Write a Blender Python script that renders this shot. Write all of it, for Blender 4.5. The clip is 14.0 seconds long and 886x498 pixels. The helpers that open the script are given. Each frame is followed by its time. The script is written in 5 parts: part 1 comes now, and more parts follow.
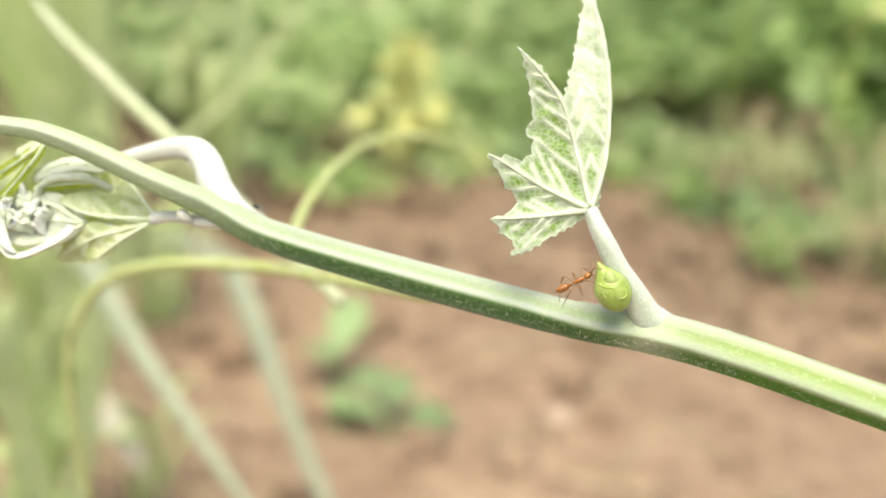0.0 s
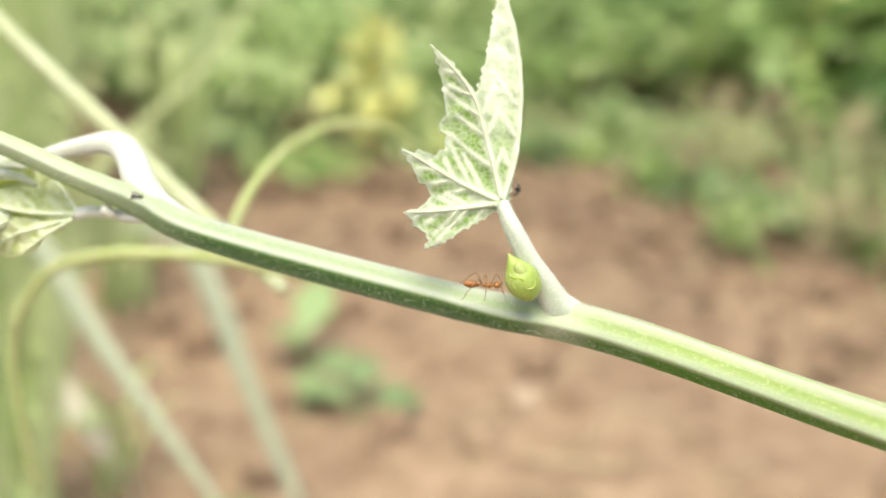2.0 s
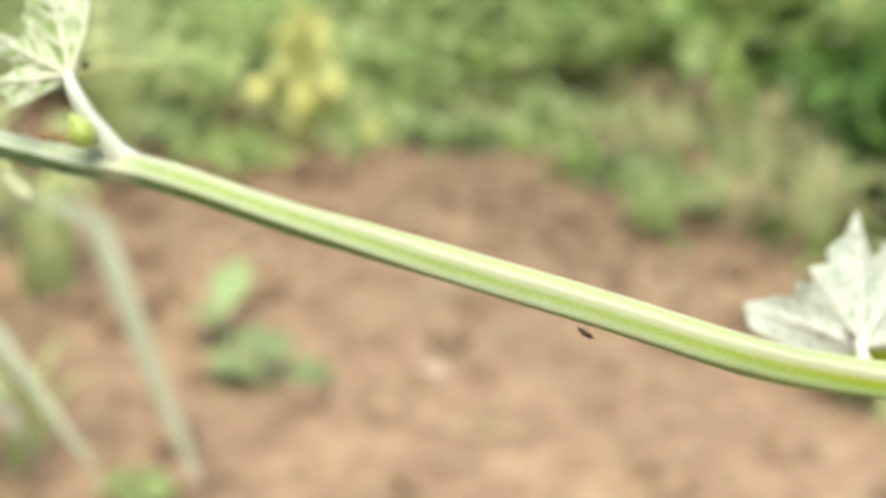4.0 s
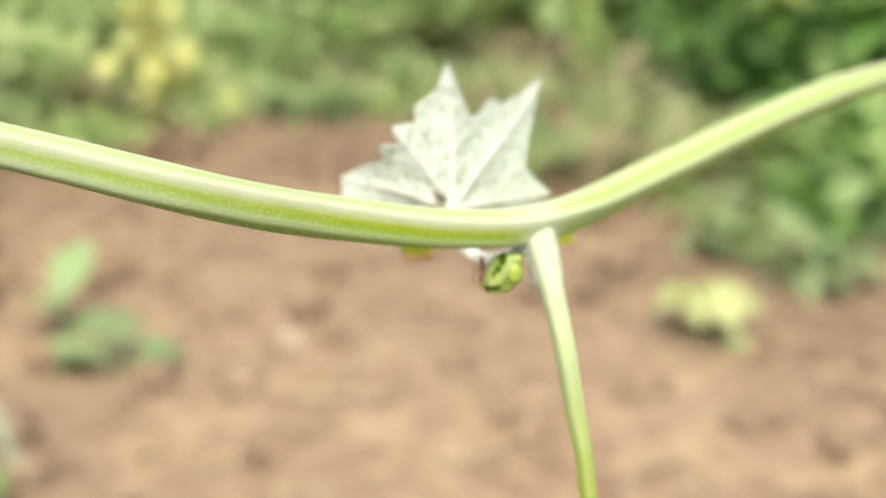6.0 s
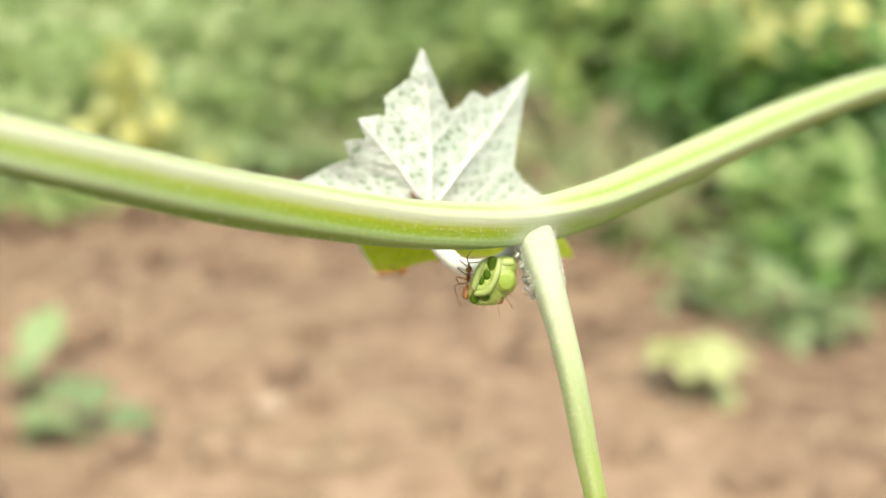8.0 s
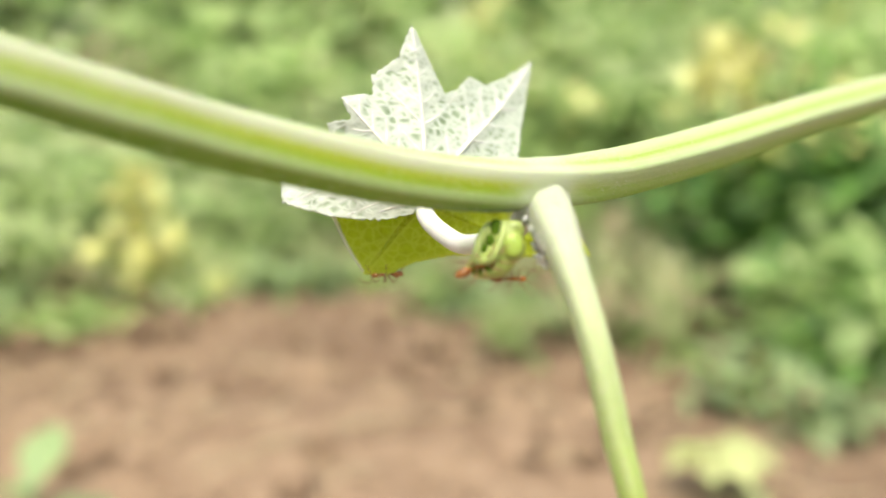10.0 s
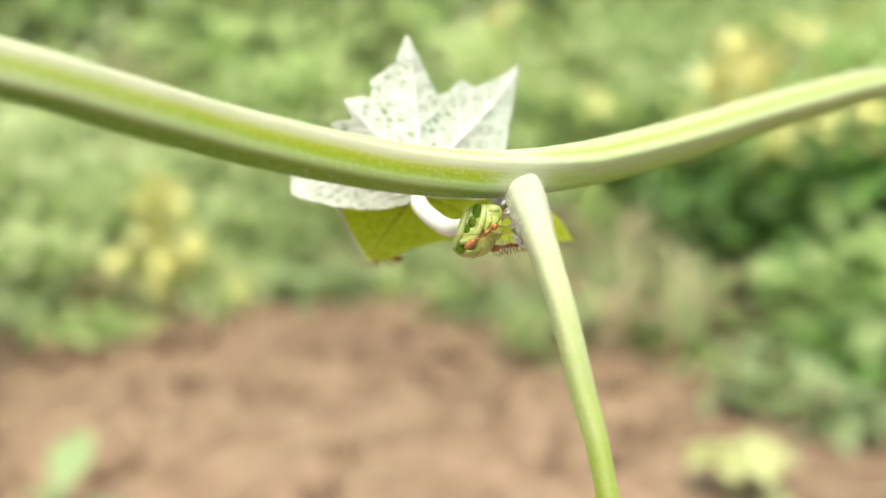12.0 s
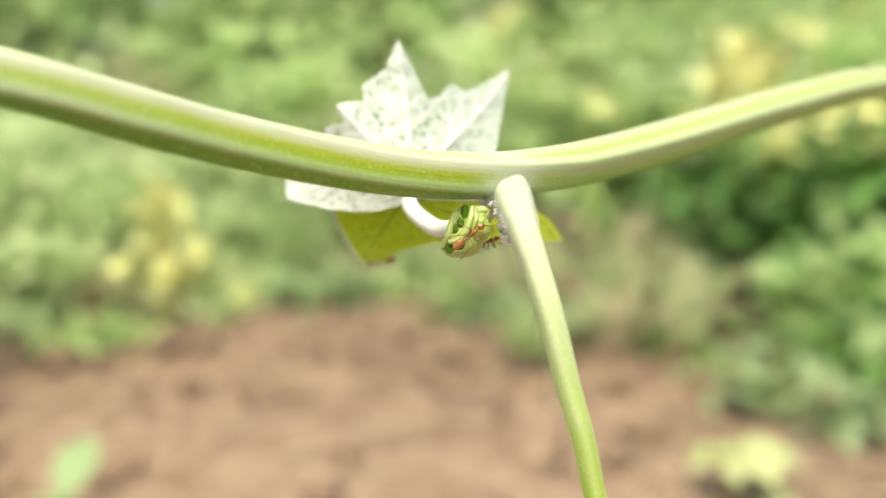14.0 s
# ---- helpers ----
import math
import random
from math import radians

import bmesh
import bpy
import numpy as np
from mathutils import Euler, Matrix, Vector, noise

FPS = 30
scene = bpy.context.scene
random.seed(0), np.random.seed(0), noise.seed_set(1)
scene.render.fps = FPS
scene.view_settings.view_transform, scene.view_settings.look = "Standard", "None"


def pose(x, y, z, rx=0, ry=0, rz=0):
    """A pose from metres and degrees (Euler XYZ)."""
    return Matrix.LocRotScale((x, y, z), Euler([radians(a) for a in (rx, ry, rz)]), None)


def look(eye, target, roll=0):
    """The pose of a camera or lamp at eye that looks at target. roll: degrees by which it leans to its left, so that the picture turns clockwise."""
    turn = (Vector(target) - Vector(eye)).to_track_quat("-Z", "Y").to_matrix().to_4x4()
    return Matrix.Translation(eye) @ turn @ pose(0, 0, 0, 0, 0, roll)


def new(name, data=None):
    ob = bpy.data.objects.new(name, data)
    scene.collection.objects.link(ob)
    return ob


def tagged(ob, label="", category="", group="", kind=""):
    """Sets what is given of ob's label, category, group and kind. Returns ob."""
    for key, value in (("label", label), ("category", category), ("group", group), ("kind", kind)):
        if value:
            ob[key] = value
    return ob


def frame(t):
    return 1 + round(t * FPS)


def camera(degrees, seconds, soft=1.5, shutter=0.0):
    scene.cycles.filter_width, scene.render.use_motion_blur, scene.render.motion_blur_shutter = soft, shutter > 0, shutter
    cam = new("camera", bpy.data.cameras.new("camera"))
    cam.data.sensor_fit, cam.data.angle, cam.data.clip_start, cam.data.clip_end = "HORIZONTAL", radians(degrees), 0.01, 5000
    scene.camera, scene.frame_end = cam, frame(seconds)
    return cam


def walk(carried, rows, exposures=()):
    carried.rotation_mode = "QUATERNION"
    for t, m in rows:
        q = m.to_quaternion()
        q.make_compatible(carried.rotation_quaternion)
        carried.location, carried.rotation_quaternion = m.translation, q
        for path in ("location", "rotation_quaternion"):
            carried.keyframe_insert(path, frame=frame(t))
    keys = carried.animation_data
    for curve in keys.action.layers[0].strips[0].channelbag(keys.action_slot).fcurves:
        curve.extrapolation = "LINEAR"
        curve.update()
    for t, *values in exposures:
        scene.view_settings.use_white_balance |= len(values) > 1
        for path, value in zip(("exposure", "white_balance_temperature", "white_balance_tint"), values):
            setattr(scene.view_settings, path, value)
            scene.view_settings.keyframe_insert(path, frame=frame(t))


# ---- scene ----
from mathutils import geometry

cam = camera(50.0, 14.0, soft=1.6)
cam.data.dof.use_dof = True
cam.data.dof.focus_distance = 0.1150
cam.data.dof.aperture_fstop = 10.8
WALK = [
    (0.0, pose(0.0000, 0.0000, 0.6000, 68.00, -3.00, 0.00)),
    (0.5, pose(0.0038, 0.0071, 0.6020, 67.55, -2.85, -1.76)),
    (1.0, pose(0.0049, 0.0019, 0.6003, 67.65, -3.23, -1.92)),
    (1.5, pose(0.0088, -0.0066, 0.6012, 67.70, -3.28, -1.38)),
    (2.0, pose(0.0070, -0.0026, 0.6030, 66.95, -3.17, -1.77)),
    (2.2, pose(0.0074, -0.0025, 0.6021, 67.13, -3.20, -1.56)),
    (4.3, pose(0.0787, -0.0522, 0.5989, 66.81, -3.57, -5.53)),
    (4.5, pose(0.0850, -0.0525, 0.5964, 66.33, -3.62, -6.74)),
    (5.0, pose(0.1143, -0.0494, 0.5869, 65.60, -2.59, -9.48)),
    (5.5, pose(0.1223, -0.0527, 0.5848, 65.62, -2.76, -10.77)),
    (6.0, pose(0.1287, -0.0463, 0.5791, 65.81, -2.20, -11.18)),
    (6.5, pose(0.1270, -0.0417, 0.5813, 65.33, -2.19, -11.95)),
    (7.0, pose(0.1328, -0.0385, 0.5764, 66.11, -1.76, -11.64)),
    (7.5, pose(0.1379, -0.0374, 0.5674, 67.22, -1.70, -11.33)),
    (8.0, pose(0.1337, -0.0277, 0.5621, 69.79, -1.71, -12.55)),
    (8.5, pose(0.1321, -0.0178, 0.5525, 72.16, -0.19, -12.89)),
    (9.0, pose(0.1379, -0.0168, 0.5432, 75.08, -0.22, -12.88)),
    (11.5, pose(0.1382, -0.0247, 0.5401, 77.33, 1.07, -11.59)),
    (12.0, pose(0.1389, -0.0315, 0.5409, 77.31, 1.23, -11.38)),
    (12.5, pose(0.1388, -0.0356, 0.5417, 77.55, 1.60, -11.45)),
    (13.0, pose(0.1394, -0.0390, 0.5416, 77.77, 1.65, -11.22)),
    (13.5, pose(0.1379, -0.0343, 0.5413, 77.59, 1.55, -12.12)),
    (14.0, pose(0.1400, -0.0346, 0.5410, 77.56, 1.76, -11.31)),
]
walk(cam, WALK, [(0.0, 0.80, 7030, 6), (9.0, 0.84, 7150, 6), (14.0, 0.90, 7200, 6)])

# ---- world and light ----
SUN_UP, SUN_TURN = 71.2, 17.1
world = bpy.data.worlds.new("sky")
scene.world = world
world.use_nodes = True
wn = world.node_tree
wn.nodes.clear()
sky = wn.nodes.new("ShaderNodeTexSky")
sky.sky_type, sky.sun_disc = "NISHITA", False
sky.sun_elevation, sky.sun_rotation = radians(SUN_UP), radians(180 + SUN_TURN)
sky.dust_density = 4.0
bg = wn.nodes.new("ShaderNodeBackground")
bg.inputs["Strength"].default_value = 0.14
wo = wn.nodes.new("ShaderNodeOutputWorld")
wn.links.new(sky.outputs[0], bg.inputs[0])
wn.links.new(bg.outputs[0], wo.inputs[0])
sun = new("sun", bpy.data.lights.new("sun", "SUN"))
sun.data.energy, sun.data.angle, sun.data.color = 3.0, radians(40), (1.0, 0.95, 0.86)
sun.matrix_world = look((-0.4, -1.3, 4.0), (0, 0, 0))


# ---- materials ----
def mat(name):
    m = bpy.data.materials.new(name)
    m.use_nodes = True
    nt = m.node_tree
    b = nt.nodes["Principled BSDF"]
    return m, nt, b


def node(nt, kind, **kw):
    n = nt.nodes.new(kind)
    for k, v in kw.items():
        n.inputs[k].default_value = v
    return n


def ramp(nt, fac, stops):
    n = nt.nodes.new("ShaderNodeValToRGB")
    el = n.color_ramp.elements
    while len(el) < len(stops):
        el.new(0.5)
    for e, (p, c) in zip(el, stops):
        e.position, e.color = p, (*c, 1)
    nt.links.new(fac, n.inputs[0])
    return n.outputs[0]


def mix(nt, fac, a, b, mode="MIX"):
    n = nt.nodes.new("ShaderNodeMix")
    n.data_type, n.blend_type = "RGBA", mode
    for s, v in ((0, fac), (6, a), (7, b)):
        if isinstance(v, (int, float)):
            n.inputs[s].default_value = v
        elif isinstance(v, tuple):
            n.inputs[s].default_value = (*v, 1)
        else:
            nt.links.new(v, n.inputs[s])
    return n.outputs[2]


def noise_tex(nt, scale, detail=4, coord="Object", rough=0.6):
    tc = nt.nodes.new("ShaderNodeTexCoord")
    n = node(nt, "ShaderNodeTexNoise", Scale=scale, Detail=detail, Roughness=rough)
    nt.links.new(tc.outputs[coord], n.inputs["Vector"])
    return n.outputs[0]


def bump(nt, b, height, strength, distance):
    n = node(nt, "ShaderNodeBump", Strength=strength, Distance=distance)
    nt.links.new(height, n.inputs["Height"])
    nt.links.new(n.outputs[0], b.inputs["Normal"])
    return n


def translucent(nt, b, colour, amount):
    """Light passing through a thin blade."""
    tr = nt.nodes.new("ShaderNodeBsdfTranslucent")
    if isinstance(colour, tuple):
        tr.inputs[0].default_value = (*colour, 1)
    else:
        nt.links.new(colour, tr.inputs[0])
    mx = nt.nodes.new("ShaderNodeMixShader")
    mx.inputs[0].default_value = amount
    nt.links.new(b.outputs[0], mx.inputs[1])
    nt.links.new(tr.outputs[0], mx.inputs[2])
    nt.links.new(mx.outputs[0], nt.nodes["Material Output"].inputs[0])


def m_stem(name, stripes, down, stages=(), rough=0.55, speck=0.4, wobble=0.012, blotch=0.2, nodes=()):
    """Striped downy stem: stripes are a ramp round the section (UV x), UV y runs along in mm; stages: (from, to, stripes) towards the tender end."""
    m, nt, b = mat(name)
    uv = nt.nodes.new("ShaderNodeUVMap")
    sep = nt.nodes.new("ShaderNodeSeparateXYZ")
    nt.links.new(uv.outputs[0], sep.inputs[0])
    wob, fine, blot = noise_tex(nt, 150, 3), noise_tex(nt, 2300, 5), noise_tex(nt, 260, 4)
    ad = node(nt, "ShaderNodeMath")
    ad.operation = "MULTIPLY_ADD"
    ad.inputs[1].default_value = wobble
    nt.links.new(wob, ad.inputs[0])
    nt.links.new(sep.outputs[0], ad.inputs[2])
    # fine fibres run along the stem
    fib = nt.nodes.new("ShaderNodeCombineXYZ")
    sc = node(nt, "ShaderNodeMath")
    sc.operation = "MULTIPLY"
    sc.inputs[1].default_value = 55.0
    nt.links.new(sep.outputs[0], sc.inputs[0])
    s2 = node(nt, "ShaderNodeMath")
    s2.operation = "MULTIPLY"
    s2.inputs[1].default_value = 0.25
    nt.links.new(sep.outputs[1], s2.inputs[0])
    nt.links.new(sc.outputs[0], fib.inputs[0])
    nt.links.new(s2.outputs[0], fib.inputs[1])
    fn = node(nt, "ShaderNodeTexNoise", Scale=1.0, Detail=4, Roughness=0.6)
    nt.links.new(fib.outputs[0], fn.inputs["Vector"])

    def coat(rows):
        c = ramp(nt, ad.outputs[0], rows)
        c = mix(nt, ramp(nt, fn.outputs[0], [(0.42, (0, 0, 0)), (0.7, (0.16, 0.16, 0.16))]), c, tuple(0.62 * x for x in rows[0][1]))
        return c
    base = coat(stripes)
    for first, last, rows in stages:
        rng = nt.nodes.new("ShaderNodeMapRange")
        for k, val in ((1, first), (2, last), (3, 1.0), (4, 0.0)):
            rng.inputs[k].default_value = val
        nt.links.new(sep.outputs[1], rng.inputs[0])
        base = mix(nt, rng.outputs[0], base, coat(rows))
    base = mix(nt, ramp(nt, fine, [(0.53, (0, 0, 0)), (0.68, (speck,) * 3)]), base, down)
    base = mix(nt, ramp(nt, blot, [(0.45, (0, 0, 0)), (0.8, (blotch,) * 3)]), base, down)
    for place, half in nodes:
        dist = nt.nodes.new("ShaderNodeMath")
        dist.operation = "SUBTRACT"
        dist.inputs[1].default_value = place
        nt.links.new(sep.outputs[1], dist.inputs[0])
        near = nt.nodes.new("ShaderNodeMath")
        near.operation = "ABSOLUTE"
        nt.links.new(dist.outputs[0], near.inputs[0])
        rng = nt.nodes.new("ShaderNodeMapRange")
        rng.interpolation_type = "SMOOTHSTEP"
        for k, val in ((1, half * 0.15), (2, half), (3, 0.85), (4, 0.0)):
            rng.inputs[k].default_value = val
        nt.links.new(near.outputs[0], rng.inputs[0])
        wool = mix(nt, 1.0, rng.outputs[0], ramp(nt, blot, [(0.3, (0.35, 0.35, 0.35)), (0.6, (1, 1, 1))]), "MULTIPLY")
        base = mix(nt, wool, base, (0.41, 0.47, 0.32))
    nt.links.new(base, b.inputs["Base Color"])
    b.inputs["Roughness"].default_value = rough
    b.inputs["Subsurface Weight"].default_value = 0.2
    b.inputs["Subsurface Radius"].default_value = (0.5, 1.0, 0.2)
    b.inputs["Subsurface Scale"].default_value = 0.0008
    b.inputs["Specular IOR Level"].default_value = 0.22
    b.inputs["Sheen Weight"].default_value = 0.03
    b.inputs["Sheen Roughness"].default_value = 0.5
    bump(nt, b, mix(nt, 0.5, fine, fn.outputs[0]), 0.4, 0.00014)
    return m


def m_blade(name, under, between, net=900.0, through_col=(0.45, 0.62, 0.08), amount=0.35, pits=(0.05, 0.2), downy=0.3, net_mix=0.8, stretch=(1.0, 1.0, 1.0), warp=0.0009):
    """Young gourd leaf: pale downy veins and a net of small ones over green; the mesh holds the veins and the
    sun-whitened down as fields.
    """
    m, nt, b = mat(name)
    tc = nt.nodes.new("ShaderNodeTexCoord")
    wob = node(nt, "ShaderNodeTexNoise", Scale=net * 0.5, Detail=2)
    nt.links.new(tc.outputs["Object"], wob.inputs["Vector"])
    vec = mix(nt, warp, tc.outputs["Object"], wob.outputs[1], "ADD")
    mp = nt.nodes.new("ShaderNodeMapping")
    mp.inputs["Scale"].default_value = stretch
    nt.links.new(vec, mp.inputs["Vector"])
    vec = mp.outputs[0]
    v = nt.nodes.new("ShaderNodeTexVoronoi")
    v.feature = "DISTANCE_TO_EDGE"
    v.inputs["Scale"].default_value = net
    nt.links.new(vec, v.inputs["Vector"])
    vein, sun_bloom = nt.nodes.new("ShaderNodeAttribute"), nt.nodes.new("ShaderNodeAttribute")
    vein.attribute_name, sun_bloom.attribute_name = "vein", "sun_bloom"
    cells = ramp(nt, v.outputs[0], [(pits[0], (net_mix,) * 3), (pits[1], (0, 0, 0))])
    patch = ramp(nt, noise_tex(nt, 260, 4), [(0.4, (0, 0, 0)), (0.65, (downy,) * 3)])
    pale = mix(nt, 1.0, cells, ramp(nt, vein.outputs["Fac"], [(0.1, (0, 0, 0)), (0.75, (1, 1, 1))]), "SCREEN")
    pale = mix(nt, 1.0, pale, patch, "SCREEN")
    tint = mix(nt, ramp(nt, noise_tex(nt, 900, 3), [(0.35, (0, 0, 0)), (0.7, (1, 1, 1))]), between, tuple(0.7 * x for x in between))
    base = mix(nt, pale, tint, under)
    base = mix(nt, sun_bloom.outputs["Fac"], base, tuple(min(0.72, x * 1.2) for x in under))
    fine = noise_tex(nt, 3500, 4)
    base = mix(nt, ramp(nt, fine, [(0.56, (0, 0, 0)), (0.72, (0.4, 0.4, 0.4))]), base, tuple(min(1, x * 1.15) for x in under))
    nt.links.new(base, b.inputs["Base Color"])
    b.inputs["Roughness"].default_value = 0.65
    b.inputs["Sheen Weight"].default_value = 0.1
    bump(nt, b, pale, 0.6, 0.00016)
    translucent(nt, b, mix(nt, 0.45, base, through_col), amount)
    return m


def m_plain(name, c1, c2, scale, rough=0.5, down=None, trans=None, sss=0.0, spec=0.5):
    m, nt, b = mat(name)
    n1, n2 = noise_tex(nt, scale, 4), noise_tex(nt, scale * 9, 3)
    base = mix(nt, ramp(nt, n1, [(0.35, (0, 0, 0)), (0.65, (1, 1, 1))]), c1, c2)
    base = mix(nt, ramp(nt, n2, [(0.5, (0, 0, 0)), (0.75, (0.35, 0.35, 0.35))]), base, down or tuple(x * 0.6 for x in c1))
    nt.links.new(base, b.inputs["Base Color"])
    b.inputs["Roughness"].default_value = rough
    b.inputs["Specular IOR Level"].default_value = spec
    if sss:
        b.inputs["Subsurface Weight"].default_value = sss
        b.inputs["Subsurface Radius"].default_value = (0.7, 1.0, 0.3)
        b.inputs["Subsurface Scale"].default_value = 0.001
    bump(nt, b, n2, 0.3, 0.15 / scale)
    if trans:
        translucent(nt, b, base, trans)
    return m


def m_foliage(name, dark, light, trans=0.35, rough=0.5, scale=9.0):
    """Garden foliage: every leaf its own shade."""
    m, nt, b = mat(name)
    geo = nt.nodes.new("ShaderNodeNewGeometry")
    oi = nt.nodes.new("ShaderNodeObjectInfo")
    base = ramp(nt, geo.outputs["Random Per Island"], [(0.0, dark), (0.55, tuple(0.55 * x + 0.45 * y for x, y in zip(dark, light))), (1.0, light)])
    vein = noise_tex(nt, scale * 4, 4)
    base = mix(nt, ramp(nt, vein, [(0.4, (0, 0, 0)), (0.7, (0.4, 0.4, 0.4))]), base, light)
    hue = nt.nodes.new("ShaderNodeHueSaturation")
    va = node(nt, "ShaderNodeMath")
    va.operation = "MULTIPLY_ADD"
    va.inputs[1].default_value, va.inputs[2].default_value = 0.5, 0.78
    nt.links.new(oi.outputs["Random"], va.inputs[0])
    nt.links.new(va.outputs[0], hue.inputs["Value"])
    nt.links.new(base, hue.inputs["Color"])
    nt.links.new(hue.outputs[0], b.inputs["Base Color"])
    b.inputs["Roughness"].default_value = rough
    bump(nt, b, vein, 0.4, 0.01)
    translucent(nt, b, hue.outputs[0], trans)
    return m


def m_soil():
    m, nt, b = mat("dry_soil")
    n1, n2, n3, n4 = noise_tex(nt, 4, 5), noise_tex(nt, 24, 6), noise_tex(nt, 170, 5), noise_tex(nt, 10, 3)
    base = ramp(nt, n1, [(0.32, (0.095, 0.057, 0.033)), (0.5, (0.150, 0.099, 0.061)), (0.68, (0.215, 0.147, 0.094))])
    # paler stretch in the middle of the bed, ragged edge; plant shade painted beyond
    tc = nt.nodes.new("ShaderNodeTexCoord")
    sep = nt.nodes.new("ShaderNodeSeparateXYZ")
    nt.links.new(tc.outputs["Object"], sep.inputs[0])
    edge = node(nt, "ShaderNodeMath")
    edge.operation = "MULTIPLY_ADD"
    edge.inputs[1].default_value = 0.9
    nt.links.new(n1, edge.inputs[0])
    # darker soil reaches further out beside the flower bed: plant shade as colour
    off = node(nt, "ShaderNodeMapRange")
    for k, val in ((1, 0.55), (2, 1.2), (3, 0.0), (4, 1.1)):
        off.inputs[k].default_value = val
    nt.links.new(sep.outputs[0], off.inputs[0])
    # the paler stretch reaches further out on the opposite side
    dry = node(nt, "ShaderNodeMapRange")
    for k, val in ((1, -0.2), (2, 0.3), (3, -0.25), (4, 0.0)):
        dry.inputs[k].default_value = val
    nt.links.new(sep.outputs[0], dry.inputs[0])
    edge_shift = node(nt, "ShaderNodeMath")
    nt.links.new(off.outputs[0], edge_shift.inputs[0])
    nt.links.new(dry.outputs[0], edge_shift.inputs[1])
    both = node(nt, "ShaderNodeMath")
    nt.links.new(edge_shift.outputs[0], both.inputs[0])
    nt.links.new(sep.outputs[1], both.inputs[1])
    nt.links.new(both.outputs[0], edge.inputs[2])
    rng = nt.nodes.new("ShaderNodeMapRange")
    rng.inputs[1].default_value, rng.inputs[2].default_value = 1.27, 1.87
    rng.inputs[3].default_value, rng.inputs[4].default_value = 0.9, 0.0
    nt.links.new(edge.outputs[0], rng.inputs[0])
    base = mix(nt, rng.outputs[0], base, (0.308, 0.215, 0.143))
    base = mix(nt, ramp(nt, n4, [(0.36, (0.4, 0.4, 0.4)), (0.52, (0, 0, 0))]), base, (0.130, 0.078, 0.046))
    base = mix(nt, ramp(nt, n4, [(0.54, (0, 0, 0)), (0.66, (0.6, 0.6, 0.6))]), base, (0.343, 0.247, 0.156))
    base = mix(nt, ramp(nt, n2, [(0.4, (0.4, 0.4, 0.4)), (0.56, (0, 0, 0))]), base, (0.130, 0.076, 0.042))
    base = mix(nt, ramp(nt, n3, [(0.55, (0, 0, 0)), (0.7, (0.6, 0.6, 0.6))]), base, (0.360, 0.263, 0.173))
    base = mix(nt, ramp(nt, n2, [(0.52, (0, 0, 0)), (0.64, (0.5, 0.5, 0.5))]), base, (0.37, 0.27, 0.18))
    nt.links.new(base, b.inputs["Base Color"])
    b.inputs["Roughness"].default_value = 0.95
    mixed = mix(nt, 0.4, n2, n3)
    bump(nt, b, mixed, 0.7, 0.02)
    return m


# dark lower bands: groove green with the stem's own shade put into the colour
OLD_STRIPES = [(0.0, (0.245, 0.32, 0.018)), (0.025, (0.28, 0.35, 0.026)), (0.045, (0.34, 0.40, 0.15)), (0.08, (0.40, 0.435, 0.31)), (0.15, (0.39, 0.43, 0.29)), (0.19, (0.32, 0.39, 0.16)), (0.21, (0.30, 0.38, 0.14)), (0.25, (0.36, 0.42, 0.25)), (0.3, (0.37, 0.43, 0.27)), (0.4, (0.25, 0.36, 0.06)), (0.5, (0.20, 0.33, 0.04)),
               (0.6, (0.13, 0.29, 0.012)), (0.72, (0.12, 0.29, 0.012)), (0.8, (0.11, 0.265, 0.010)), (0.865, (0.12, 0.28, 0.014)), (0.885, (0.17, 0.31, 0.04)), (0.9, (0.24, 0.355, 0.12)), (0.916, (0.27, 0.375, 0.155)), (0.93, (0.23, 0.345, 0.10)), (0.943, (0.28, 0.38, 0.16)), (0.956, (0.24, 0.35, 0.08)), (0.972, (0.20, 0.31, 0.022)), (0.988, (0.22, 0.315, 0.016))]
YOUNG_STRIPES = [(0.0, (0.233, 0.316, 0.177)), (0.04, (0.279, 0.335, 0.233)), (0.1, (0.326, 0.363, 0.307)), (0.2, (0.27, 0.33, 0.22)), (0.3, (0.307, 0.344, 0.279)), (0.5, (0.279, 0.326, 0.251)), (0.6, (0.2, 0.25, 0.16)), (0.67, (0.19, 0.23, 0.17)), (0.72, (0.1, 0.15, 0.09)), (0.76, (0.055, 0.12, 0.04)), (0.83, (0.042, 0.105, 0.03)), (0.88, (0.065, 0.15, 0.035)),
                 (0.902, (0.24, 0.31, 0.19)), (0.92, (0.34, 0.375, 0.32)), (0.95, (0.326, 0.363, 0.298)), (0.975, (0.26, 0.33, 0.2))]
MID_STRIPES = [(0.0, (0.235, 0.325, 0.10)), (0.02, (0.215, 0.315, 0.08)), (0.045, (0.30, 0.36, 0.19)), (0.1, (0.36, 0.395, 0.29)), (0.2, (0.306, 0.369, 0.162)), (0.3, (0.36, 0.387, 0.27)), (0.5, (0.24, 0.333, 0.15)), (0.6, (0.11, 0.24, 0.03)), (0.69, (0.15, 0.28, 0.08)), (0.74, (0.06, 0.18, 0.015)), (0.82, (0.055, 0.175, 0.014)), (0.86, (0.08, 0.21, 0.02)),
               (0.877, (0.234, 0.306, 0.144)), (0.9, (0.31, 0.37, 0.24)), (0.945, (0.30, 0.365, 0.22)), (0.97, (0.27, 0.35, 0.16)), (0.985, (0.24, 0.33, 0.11))]
